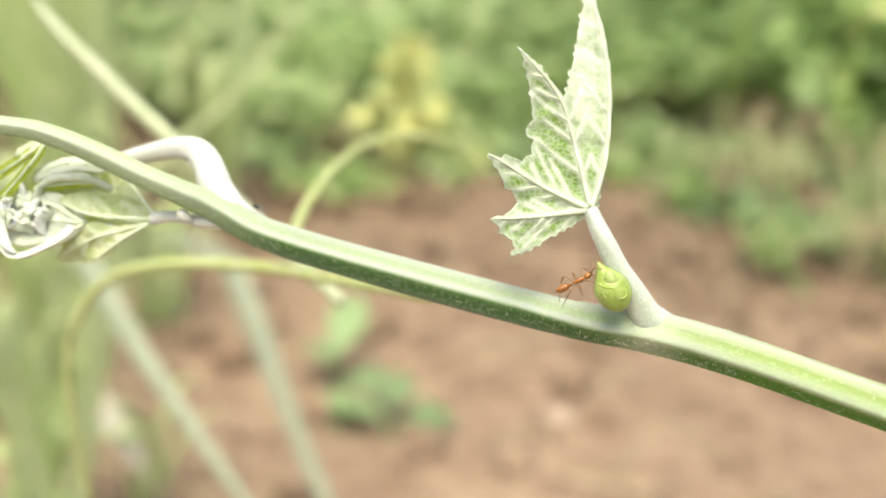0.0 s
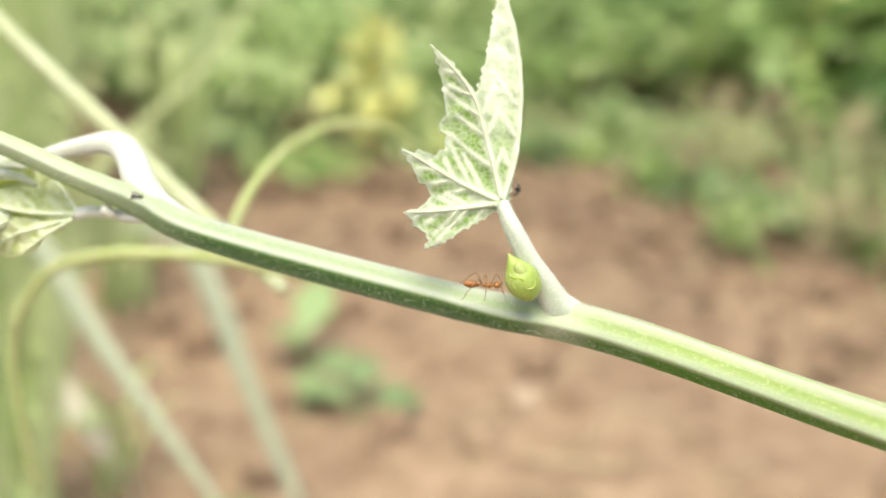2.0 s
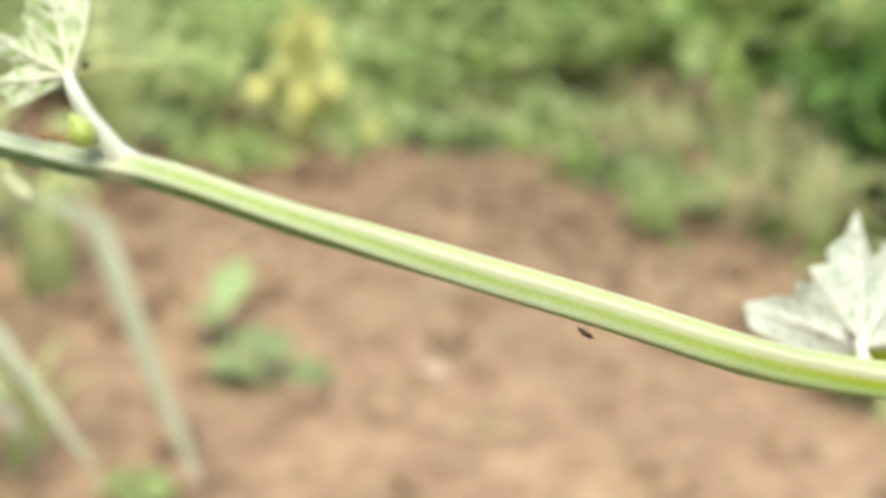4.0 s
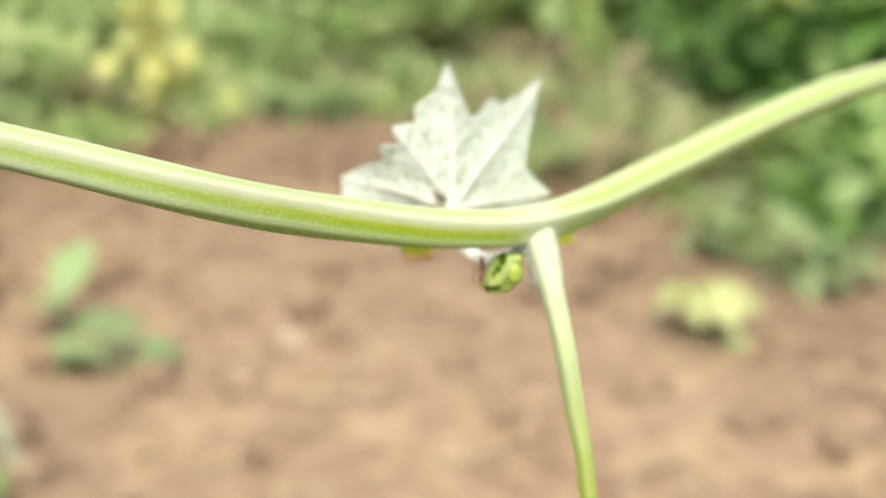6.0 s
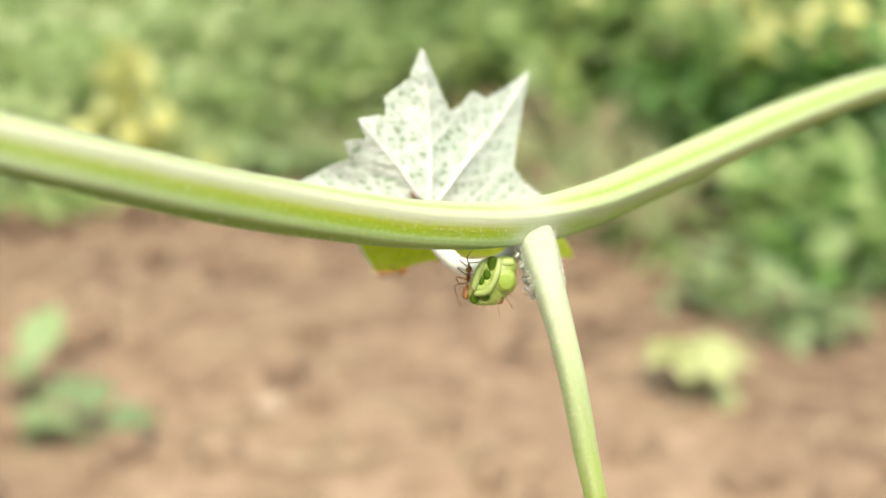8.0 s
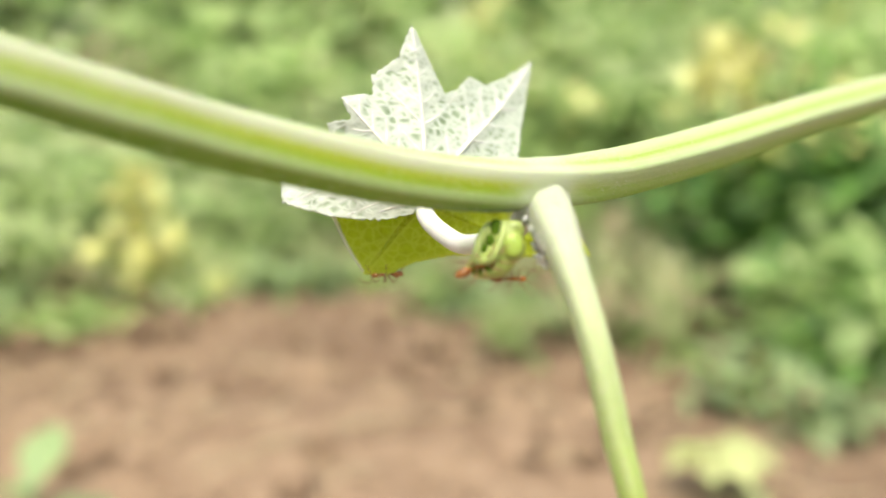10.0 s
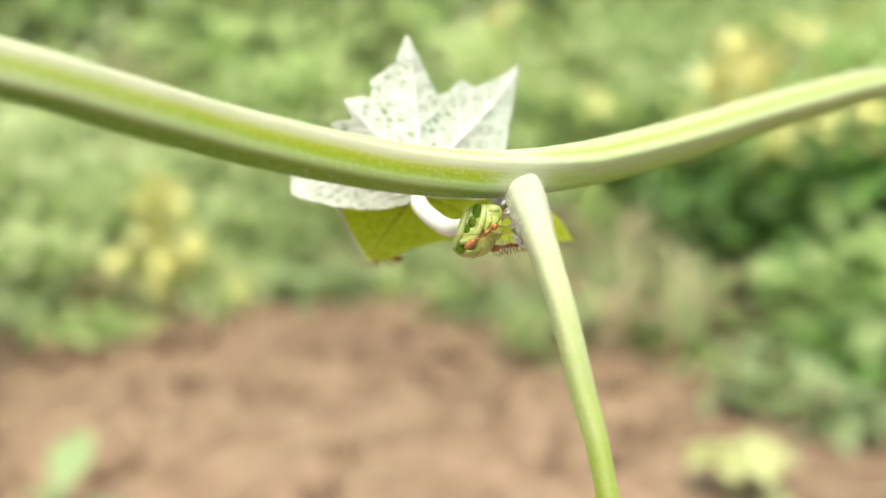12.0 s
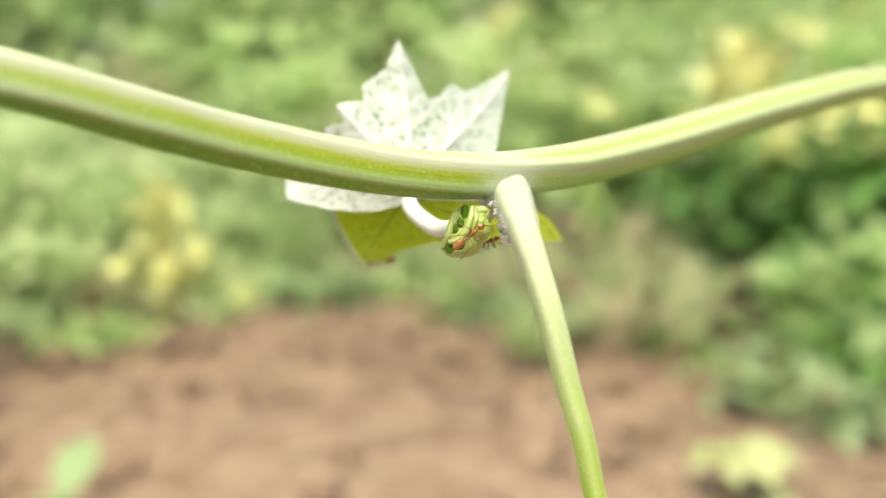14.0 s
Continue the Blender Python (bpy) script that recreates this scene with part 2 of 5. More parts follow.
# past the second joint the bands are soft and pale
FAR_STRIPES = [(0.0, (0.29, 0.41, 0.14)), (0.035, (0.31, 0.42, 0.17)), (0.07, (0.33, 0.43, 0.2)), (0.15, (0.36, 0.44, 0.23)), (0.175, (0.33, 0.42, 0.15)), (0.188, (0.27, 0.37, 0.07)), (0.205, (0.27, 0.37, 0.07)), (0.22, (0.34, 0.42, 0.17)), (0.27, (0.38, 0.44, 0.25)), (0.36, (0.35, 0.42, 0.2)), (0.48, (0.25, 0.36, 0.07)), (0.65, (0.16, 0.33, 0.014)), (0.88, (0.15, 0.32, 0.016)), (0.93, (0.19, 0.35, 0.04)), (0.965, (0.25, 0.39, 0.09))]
ARM_STRIPES = [(0.0, (0.364, 0.415, 0.294)), (0.12, (0.312, 0.38, 0.217)), (0.25, (0.38, 0.424, 0.328)), (0.5, (0.312, 0.372, 0.233)), (0.68, (0.223, 0.307, 0.13)), (0.78, (0.259, 0.328, 0.173)), (0.9, (0.372, 0.424, 0.312))]
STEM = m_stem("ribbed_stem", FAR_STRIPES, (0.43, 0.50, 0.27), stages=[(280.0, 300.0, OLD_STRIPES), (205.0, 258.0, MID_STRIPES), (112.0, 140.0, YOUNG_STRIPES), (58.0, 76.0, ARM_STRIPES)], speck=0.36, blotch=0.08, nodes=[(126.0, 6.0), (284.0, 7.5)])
PETIOLE = m_stem("downy_petiole", [(0.0, (0.414, 0.468, 0.372)), (0.25, (0.504, 0.540, 0.490)), (0.5, (0.405, 0.468, 0.353)), (0.75, (0.504, 0.540, 0.490)), (1.0, (0.414, 0.468, 0.372))], (0.612, 0.630, 0.627), speck=0.6)
GREEN_STRIPES = [(0.0, (0.28, 0.41, 0.05)), (0.12, (0.36, 0.46, 0.13)), (0.25, (0.29, 0.42, 0.05)), (0.37, (0.35, 0.46, 0.12)), (0.5, (0.27, 0.4, 0.04)), (0.62, (0.35, 0.46, 0.12)), (0.75, (0.27, 0.4, 0.04)), (0.87, (0.35, 0.45, 0.12)), (1.0, (0.28, 0.41, 0.05))]
HANGING = m_stem("hanging_petiole", GREEN_STRIPES, (0.485, 0.527, 0.352), stages=[(8.0, 40.0, [(0.0, (0.36, 0.41, 0.28)), (0.3, (0.39, 0.43, 0.33)), (0.6, (0.30, 0.37, 0.18)), (1.0, (0.36, 0.41, 0.28))])], speck=0.4)
GREENSTALK = m_stem("pale_stalk", GREEN_STRIPES, (0.6, 0.66, 0.42))
WHITE = m_plain("white_down", (0.540, 0.567, 0.495), (0.630, 0.648, 0.594), 400, 0.75, down=(0.432, 0.495, 0.360), sss=0.2)
BLADE = m_blade("young_leaf", (0.51, 0.56, 0.44), (0.175, 0.31, 0.035), net=1300, pits=(0.0, 0.16), net_mix=0.5, downy=0.15, through_col=(0.52, 0.68, 0.22), amount=0.28)
BLADE_TIP = m_blade("shoot_tip_leaf", (0.70, 0.74, 0.58), (0.42, 0.57, 0.13), net=1000, pits=(0.03, 0.18), net_mix=0.6, downy=0.6, through_col=(0.95, 1.0, 0.35), amount=0.6)
VEIN_SOFT = m_plain("young_leaf_vein", (0.47, 0.53, 0.35), (0.53, 0.58, 0.43), 900, 0.65, down=(0.58, 0.62, 0.5))
BLADE_WHITE = m_blade("woolly_leaf", (0.70, 0.73, 0.64), (0.42, 0.52, 0.24), net=1100, pits=(0.05, 0.3), net_mix=1.0, downy=0.8, through_col=(0.9, 0.95, 0.5), amount=0.4)
# glow of a backlit blade is put into these bright base colours
BLADE_LOW = m_blade("backlit_tint_leaf", (0.56, 0.65, 0.14), (0.42, 0.54, 0.04), net=700, pits=(0.03, 0.12), downy=0.3, through_col=(0.95, 0.98, 0.07), amount=0.75)
BLADE_PALE = m_blade("pale_leaf_underside", (0.47, 0.525, 0.455), (0.2, 0.28, 0.165), net=820, pits=(0.04, 0.3), net_mix=1.0, downy=0.5, amount=0.18, stretch=(0.55, 1.15, 1.0), warp=0.0018)
BLADE_ROLL = m_plain("rolled_leaf", (0.42, 0.50, 0.33), (0.58, 0.62, 0.5), 700, 0.7, down=(0.64, 0.67, 0.58))
VEIN = m_plain("leaf_vein", (0.55, 0.66, 0.4), (0.7, 0.77, 0.58), 900, 0.6, down=(0.8, 0.84, 0.72))
BUD = m_plain("green_bud", (0.23, 0.32, 0.05), (0.32, 0.40, 0.11), 420, 0.35, down=(0.44, 0.50, 0.25), sss=0.3)
BUD_PALE = m_plain("bud_rib", (0.27, 0.35, 0.09), (0.34, 0.41, 0.15), 420, 0.35, down=(0.42, 0.48, 0.24), sss=0.3)
BUD_MID = m_plain("bud_cap", (0.22, 0.33, 0.03), (0.28, 0.38, 0.06), 420, 0.4, sss=0.3)
BUD_DARK = m_plain("pit_shade", (0.045, 0.095, 0.004), (0.08, 0.155, 0.008), 700, 0.8, spec=0.15)
TENDRIL = m_plain("tendril", (0.33, 0.39, 0.13), (0.42, 0.46, 0.22), 200, 0.5, down=(0.46, 0.5, 0.32), sss=0.2)
PALE_STALK = m_plain("pale_rear_stalk", (0.33, 0.38, 0.2), (0.42, 0.46, 0.3), 200, 0.6, down=(0.5, 0.53, 0.4))
ANT = m_plain("amber_ant", (0.21, 0.072, 0.013), (0.34, 0.135, 0.028), 900, 0.2, down=(0.09, 0.035, 0.012), sss=0.1)
ANT_DARK = m_plain("ant_leg", (0.14, 0.07, 0.03), (0.34, 0.19, 0.08), 1500, 0.3)
BLACK = m_plain("black_fly", (0.012, 0.011, 0.012), (0.05, 0.045, 0.04), 1500, 0.3)
GNAT = m_plain("brown_gnat", (0.09, 0.05, 0.025), (0.2, 0.12, 0.06), 1500, 0.35)

JOINT = m_plain("downy_joint", (0.30, 0.38, 0.14), (0.42, 0.46, 0.32), 320, 0.6, down=(0.48, 0.52, 0.42), sss=0.2)
FLUFF = m_plain("grey_fluff", (0.3, 0.34, 0.3), (0.5, 0.52, 0.48), 1500, 0.9, down=(0.1, 0.13, 0.08))
WING = m_plain("clear_wing", (0.16, 0.15, 0.13), (0.3, 0.28, 0.24), 1500, 0.2, trans=0.5)
SOIL = m_soil()
LEAVES = m_foliage("garden_leaf", (0.09, 0.21, 0.04), (0.62, 0.75, 0.36), trans=0.58)
# darkest foliage: the shade inside the plants is put into its colour
LEAVES_SHADED = m_foliage("shaded_leaf", (0.012, 0.045, 0.006), (0.13, 0.28, 0.055), trans=0.25)
LEAVES_MID = m_foliage("olive_leaf", (0.05, 0.12, 0.02), (0.38, 0.50, 0.19), trans=0.4)
LEAVES_PALE = m_foliage("pale_garden_leaf", (0.17, 0.31, 0.08), (0.74, 0.82, 0.48), trans=0.55)
ROSETTE = m_foliage("rosette_leaf", (0.42, 0.49, 0.19), (0.58, 0.62, 0.32), trans=0.35)
MUTED = m_foliage("muted_leaf", (0.13, 0.21, 0.085), (0.30, 0.40, 0.19), trans=0.3)
PALE_STRAP = m_foliage("pale_strap", (0.22, 0.26, 0.17), (0.31, 0.345, 0.25), trans=0.3)
GRASS = m_foliage("grass_blade", (0.41, 0.51, 0.21), (0.66, 0.73, 0.44), trans=0.6, rough=0.35)
YELLOW = m_foliage("yellow_petal", (0.64, 0.64, 0.2), (0.80, 0.80, 0.44), trans=0.4)
STRAW = m_foliage("dry_straw", (0.25, 0.20, 0.115), (0.5, 0.43, 0.28), trans=0.1, rough=0.8)
DRY = m_foliage("dry_blade", (0.46, 0.43, 0.33), (0.58, 0.55, 0.45), trans=0.1, rough=0.8)
STONE = m_plain("pale_clod", (0.306, 0.221, 0.153), (0.408, 0.315, 0.230), 60, 0.9)


# ---- builders ----
def part(name, bm, material, parent=None, label="", smooth=True):
    me = bpy.data.meshes.new(name)
    bm.to_mesh(me)
    bm.free()
    me.materials.append(material)
    if smooth:
        for p in me.polygons:
            p.use_smooth = True
    ob = new(name, me)
    if parent is not None:
        ob.parent = parent
    if label:
        ob["label"] = label
    return ob


def spline(pts, n):
    """Catmull-Rom through the points, n steps a span."""
    p = [Vector(q) for q in pts]
    out = []
    for i in range(len(p) - 1):
        a, b, c, d = p[max(i - 1, 0)], p[i], p[i + 1], p[min(i + 2, len(p) - 1)]
        for k in range(n):
            s = k / n
            out.append(0.5 * (2 * b + (c - a) * s + (2 * a - 5 * b + 4 * c - d) * s * s + (3 * b - a - 3 * c + d) * s ** 3))
    out.append(p[-1])
    return out


def axes_along(path, up=Vector((0, 0, 1))):
    res = []
    for i, q in enumerate(path):
        t = (path[min(i + 1, len(path) - 1)] - path[max(i - 1, 0)]).normalized()
        s = t.cross(up)
        if s.length < 0.35 and res:
            s = res[-1][2] - t * res[-1][2].dot(t)
        elif s.length < 0.2:
            s = t.cross(Vector((0, 1, 0)))
        s.normalize()
        res.append((q, t, s, s.cross(t).normalized()))
    return res


def tube(pts, radius, sides=12, steps=6, ribs=0, depth=0.0, bm=None, flat=1.0, phase=0.0, rough=0.0, cap=True, section=None):
    """A swept tube; section: a factor on the radius round it; radius: a number or a list along the points; ribs: ridges round it; phase: degrees, or (metres along, degrees) rows."""
    bm = bm or bmesh.new()
    uvl = bm.loops.layers.uv.verify()
    path = spline(pts, steps)
    fr = axes_along(path)
    rings, along = [], 0.0
    n = len(path)
    lens = []
    for i, (q, t, s, u) in enumerate(fr):
        if i:
            along += (path[i] - path[i - 1]).length
        lens.append(along * 1000)
        if isinstance(radius, (int, float)):
            r = radius
        else:
            f = i / (n - 1) * (len(radius) - 1)
            k = min(int(f), len(radius) - 2)
            r = radius[k] + (radius[k + 1] - radius[k]) * (f - k)
        turned = phase if isinstance(phase, (int, float)) else float(np.interp(along, [p[0] for p in phase], [p[1] for p in phase]))
        ring = []
        for j in range(sides):
            a = 2 * math.pi * j / sides + radians(turned)
            rr = r * (section(j / sides) if section else 1 - depth * math.cos(ribs * 2 * math.pi * j / sides))
            if rough:
                rr *= 1 + rough * noise.noise((q + s * math.cos(a) * r + u * math.sin(a) * r) * 900)
            ring.append(bm.verts.new(q + s * (math.cos(a) * rr) + u * (math.sin(a) * rr * flat)))
        rings.append(ring)
    for i in range(n - 1):
        for j in range(sides):
            k = (j + 1) % sides
            f = bm.faces.new((rings[i][j], rings[i][k], rings[i + 1][k], rings[i + 1][j]))
            for lp, (uu, vv) in zip(f.loops, ((j, i), (j + 1, i), (j + 1, i + 1), (j, i + 1))):
                lp[uvl].uv = (uu / sides, lens[vv])
    if cap:
        bm.faces.new(rings[0][::-1])
        bm.faces.new(rings[-1])
    return bm


def five_ridges(u):
    """Section of a gourd stem: five rounded ridges, hollow faces between them and fine ribbing."""
    d = abs((u * 5) % 1 - 0.5) * 2
    return 1.075 - 0.16 * math.sin(0.5 * math.pi * d) ** 1.15 + 0.003 * math.cos(2 * math.pi * 35 * u)


def blob(centre, size, turn=None, seg=16, rings=10, shape=None, bm=None, lump=0.0):
    """An ellipsoid shaped along its x axis by shape(x in -1..1) -> width factor."""
    bm = bm or bmesh.new()
    turn = turn or Matrix.Identity(3)
    c, rows_ = Vector(centre), []
    for i in range(rings + 1):
        a = math.pi * i / rings
        x = -math.cos(a)
        w = math.sin(a) * (shape(x) if shape else 1)
        row = []
        for j in range(seg if 0 < i < rings else 1):
            b = 2 * math.pi * j / seg
            v = Vector((x * size[0], w * size[1] * math.cos(b), w * size[2] * math.sin(b)))
            if lump:
                v *= 1 + lump * noise.noise(v * 1.7 / max(size))
            row.append(bm.verts.new(c + turn @ v))
        rows_.append(row)
    for i in range(rings):
        p, q = rows_[i], rows_[i + 1]
        for j in range(seg):
            k = (j + 1) % seg
            if len(p) == 1:
                bm.faces.new((p[0], q[k], q[j]))
            elif len(q) == 1:
                bm.faces.new((p[j], p[k], q[0]))
            else:
                bm.faces.new((p[j], p[k], q[k], q[j]))
    return bm


def hairs(path_pts, radius, count, length, seed, material, parent, steps=6):
    """Short downy hairs standing on a stem."""
    rnd = random.Random(seed)
    fr = axes_along(spline(path_pts, steps))
    bm = bmesh.new()
    for _ in range(count):
        f = rnd.random() * (len(fr) - 1.001)
        i = int(f)
        q = fr[i][0].lerp(fr[i + 1][0], f - i)
        a = rnd.random() * 2 * math.pi
        nrm = fr[i][2] * math.cos(a) + fr[i][3] * math.sin(a)
        d = (nrm + fr[i][1] * rnd.uniform(-0.6, 0.6) + fr[i][2] * rnd.uniform(-0.3, 0.3)).normalized()
        if isinstance(radius, (int, float)):
            r = radius
        else:
            g = f / (len(fr) - 1) * (len(radius) - 1)
            k = min(int(g), len(radius) - 2)
            r = radius[k] + (radius[k + 1] - radius[k]) * (g - k)
        p = q + nrm * r * 0.93
        side = d.cross(nrm + fr[i][1] * 0.3)
        side = side.normalized() if side.length > 1e-6 else fr[i][1]
        w, h = 0.00002, length * rnd.uniform(0.5, 1.2)
        s2 = d.cross(side).normalized()
        b = [bm.verts.new(p + side * w), bm.verts.new(p - side * w * 0.5 + s2 * w), bm.verts.new(p - side * w * 0.5 - s2 * w)]
        tip = bm.verts.new(p + d * h)
        for k in range(3):
            bm.faces.new((b[k], b[(k + 1) % 3], tip))
    ob = part("down", bm, material, parent, "fine white hairs", smooth=False)
    ob["kind"] = "stuff"
    return ob


def strap(bm, pts, width, fold=0.35, steps=6):
    """A long blade with a keel, tapering to its tip."""
    path = spline(pts, steps)
    fr = axes_along(path)
    rows_ = []
    for i, (q, t, s, u) in enumerate(fr):
        f = i / (len(fr) - 1)
        w = width * (1 - f ** 3) * min(1, 0.55 + f * 1.5)
        rows_.append([bm.verts.new(q - s * w * 0.5 + u * w * fold * 0.5), bm.verts.new(q - s * w * 0.25 + u * w * fold * 0.15), bm.verts.new(q), bm.verts.new(q + s * w * 0.25 + u * w * fold * 0.15), bm.verts.new(q + s * w * 0.5 + u * w * fold * 0.5)])
    for a, b in zip(rows_, rows_[1:]):
        for k in range(4):
            bm.faces.new((a[k], a[k + 1], b[k + 1], b[k]))
    return bm


def thing(name, label, category, at=None, group="", kind=""):
    ob = new(name)
    ob.empty_display_size = 0.002
    if at is not None:
        ob.matrix_world = at
    return tagged(ob, label, category, group, kind)


class Blade:
    """A lobed leaf in millimetres, base at the origin; outline points run round it."""

    def __init__(self, outline, stiff=6.0, teeth=0.35, seed=0, pucker=0.25, calm=99.0, mains=(), pleat=0.0):
        rnd = random.Random(seed)
        self.folds = [np.array([q.to_2d() for q in spline([(x, y, 0) for x, y in m], 10)]) for m in mains]
        self.pleat = pleat
        self.stiff, self.pucker, self.seed, self.teeth = stiff, pucker, seed, teeth
        pts = [Vector(p) for p in outline]
        self.bend(pts)
        self.edge = []
        for a, b in zip(pts, pts[1:] + pts[:1]):
            d = Vector((b.x - a.x, b.y - a.y))
            if d.length < 1e-4:
                continue
            nrm = Vector((-d.y, d.x)).normalized()
            n = max(2, int(d.length / 1.0) * 2)
            for k in range(n):
                saw = (teeth * rnd.choice((0.1, 0.3, 0.6, 1.0, 1.6)) if k % 2 else -teeth * rnd.uniform(0.0, 0.4)) if k else 0
                if min(a.x, b.x) > calm:
                    saw *= 0.15
                q = Vector((a.x, a.y)) + d * (k / n) + nrm * saw
                self.edge.append(q)

    def bend(self, pts):
        """A thin plate bent through the outline's heights."""
        k = np.array([(p.x, p.y, p.z) for p in pts] + [(0, 0, 0)] * 2)
        k[-1, :2] += 0.01
        n = len(k)
        self.kx, self.ky = k[:, 0], k[:, 1]
        d = (k[:, None, 0] - k[None, :, 0]) ** 2 + (k[:, None, 1] - k[None, :, 1]) ** 2
        a = np.zeros((n + 3, n + 3))
        a[:n, :n] = 0.5 * d * np.log(d + 1e-9) + np.eye(n) * self.stiff
        a[:n, n], a[:n, n + 1], a[:n, n + 2] = 1, k[:, 0], k[:, 1]
        a[n:, :n] = a[:n, n:].T
        self.w = np.linalg.solve(a, np.concatenate([k[:, 2], np.zeros(3)]))

    def surface(self, x, y):
        d = (self.kx - x) ** 2 + (self.ky - y) ** 2
        n = len(self.kx)
        z = float((self.w[:n] * 0.5 * d * np.log(d + 1e-9)).sum() + self.w[n] + self.w[n + 1] * x + self.w[n + 2] * y)
        near = min(1, math.hypot(x, y) / 4)
        if self.pleat:
            d = min(float(np.hypot(f[:, 0] - x, f[:, 1] - y).min()) for f in self.folds)
            z -= self.pleat * (1 - math.exp(-d / 1.6))
        z += near * self.pucker * noise.noise(Vector((x * 0.45, y * 0.45, self.seed * 3.1)))
        z += near * 0.45 * self.pucker * noise.noise(Vector((x * 1.2, y * 1.2, self.seed * 7.7)))
        return Vector((x, y, z))

    def inside(self, x, y):
        hit = False
        for a, b in zip(self.edge, self.edge[1:] + self.edge[:1]):
            if (a.y > y) != (b.y > y) and x < a.x + (y - a.y) / (b.y - a.y) * (b.x - a.x):
                hit = not hit
        return hit

    def mesh(self, cell=0.5, lines=(), sun_bloom=None):
        """The blade; lines: (points, width) of its veins, kept as a field on the mesh; a second field: white down with
        sunlight painted in.
        """
        pts, n = list(self.edge), len(self.edge)
        x0, x1 = min(p.x for p in pts), max(p.x for p in pts)
        y0, y1 = min(p.y for p in pts), max(p.y for p in pts)
        rnd, row, y = random.Random(self.seed), 0, y0
        while y < y1:
            x = x0 + (row % 2) * cell * 0.5
            while x < x1:
                q = Vector((x + rnd.uniform(-0.1, 0.1) * cell, y + rnd.uniform(-0.1, 0.1) * cell))
                if self.inside(q.x, q.y):
                    pts.append(q)
                x += cell
            y += cell * 0.87
            row += 1
        verts, _, faces, *_ = geometry.delaunay_2d_cdt(pts, [], [list(range(n))], 1, 1e-5)
        bm = bmesh.new()
        bm.verts.layers.float.new("vein"), bm.verts.layers.float.new("sun_bloom")
        field, down = bm.verts.layers.float["vein"], bm.verts.layers.float["sun_bloom"]
        vs = [bm.verts.new(self.surface(v.x, v.y) * 0.001) for v in verts]
        rim = np.array([(p.x, p.y) for p in self.edge])
        for v, q in zip(vs, verts):
            best = math.exp(-float(np.hypot(rim[:, 0] - q.x, rim[:, 1] - q.y).min()) / 0.45)
            for pts_, w in lines:
                best = max(best, math.exp(-(float(np.hypot(pts_[:, 0] - q.x, pts_[:, 1] - q.y).min()) / w) ** 2))
            v[field] = best
            v[down] = sun_bloom(q.x, q.y) if sun_bloom else 0.0
        for f in faces:
            bm.faces.new([vs[k] for k in f])
        bmesh.ops.recalc_face_normals(bm, faces=bm.faces)
        return bm

    def vein(self, path, r0, r1, lift=0.15):
        """A raised vein along points in the blade's plane."""
        pts = [(self.surface(q.x, q.y) + Vector((0, 0, lift))) * 0.001 for q in spline([(x, y, 0) for x, y in path], 3)]
        return tube(pts, [r0 * 0.001, r1 * 0.001], sides=6, steps=2, rough=0.05)


def gourd_leaf(parent, label, at, outline, mains, sides, material, stiff=6.0, teeth=0.35, seed=0, pucker=0.25, r0=0.42, lift=0.12, vein=None, cell=0.5, calm=99.0, ladder=0.03, side_vein=None, count=9, pleat=0.0, sun_bloom=None, wide=(0.6, 0.4)):
    """A lobed leaf with its raised veins, as a part of the vine."""
    vein = vein or VEIN
    side_vein = side_vein or vein
    bl = Blade(outline, stiff, teeth, seed, pucker, calm, mains, pleat)
    rnd = random.Random(seed + 5)
    lines = [spline([(x, y, 0) for x, y in path], 8) for path in mains]
    laterals = []
    for path, own in zip(mains, lines):
        # lateral veins leave each main vein on both sides
        sp = own
        total = sum((b - a).length for a, b in zip(sp, sp[1:]))
        for f in [(q + rnd.uniform(-0.2, 0.2)) / (count + 1) for q in range(1, count + 1)]:
            i = int(f * (len(sp) - 1))
            t = (sp[min(i + 1, len(sp) - 1)] - sp[max(i - 1, 0)]).normalized()
            for sgn in (-1, 1):
                nrm = Vector((-t.y, t.x, 0)) * sgn
                ln = total * sides * (1.2 - f) * rnd.uniform(0.8, 1.25)
                a, lean = sp[i], rnd.uniform(0.55, 0.8)
                for _ in range(9):
                    b = a + (t * lean + nrm * 0.6) * ln * 0.6
                    c = a + (t * 1.05 + nrm * 0.85) * ln
                    if self_in(bl, b) and self_in(bl, c) and min((c - q).length for q in own) < 1.1 * min([(c - q).length for o in lines if o is not own for q in o] or [99]):
                        break
                    ln *= 0.75
                if ln > 0.6 and all(self_in(bl, q) for q in (b, c)):
                    laterals.append([(a.x, a.y), (b.x, b.y), (c.x, c.y)])
    flat = [(np.array([q.to_2d() for q in own]), wide[0]) for own in lines]
    flat += [(np.array([q.to_2d() for q in spline([(x, y, 0) for x, y in path], 8)]), wide[1]) for path in laterals]
    ob = part("leaf", bl.mesh(cell, flat, sun_bloom), material, parent, label)
    ob.matrix_basis = at
    sol = ob.modifiers.new("thickness", "SOLIDIFY")
    sol.thickness, sol.offset = 0.00018, 0
    for path in mains:
        part("vein", bl.vein(path, r0, 0.1, lift), vein, ob)
    for path in laterals:
        part("vein", bl.vein(path, r0 * rnd.uniform(0.38, 0.5), 0.09, ladder), side_vein, ob)
    return ob


def self_in(bl, q):
    """Whether q lies well inside the blade."""
    return bl.inside(q.x, q.y) and all(bl.inside(q.x + dx, q.y + dy) for dx, dy in ((0.35, 0), (-0.35, 0), (0, 0.35), (0, -0.35)))


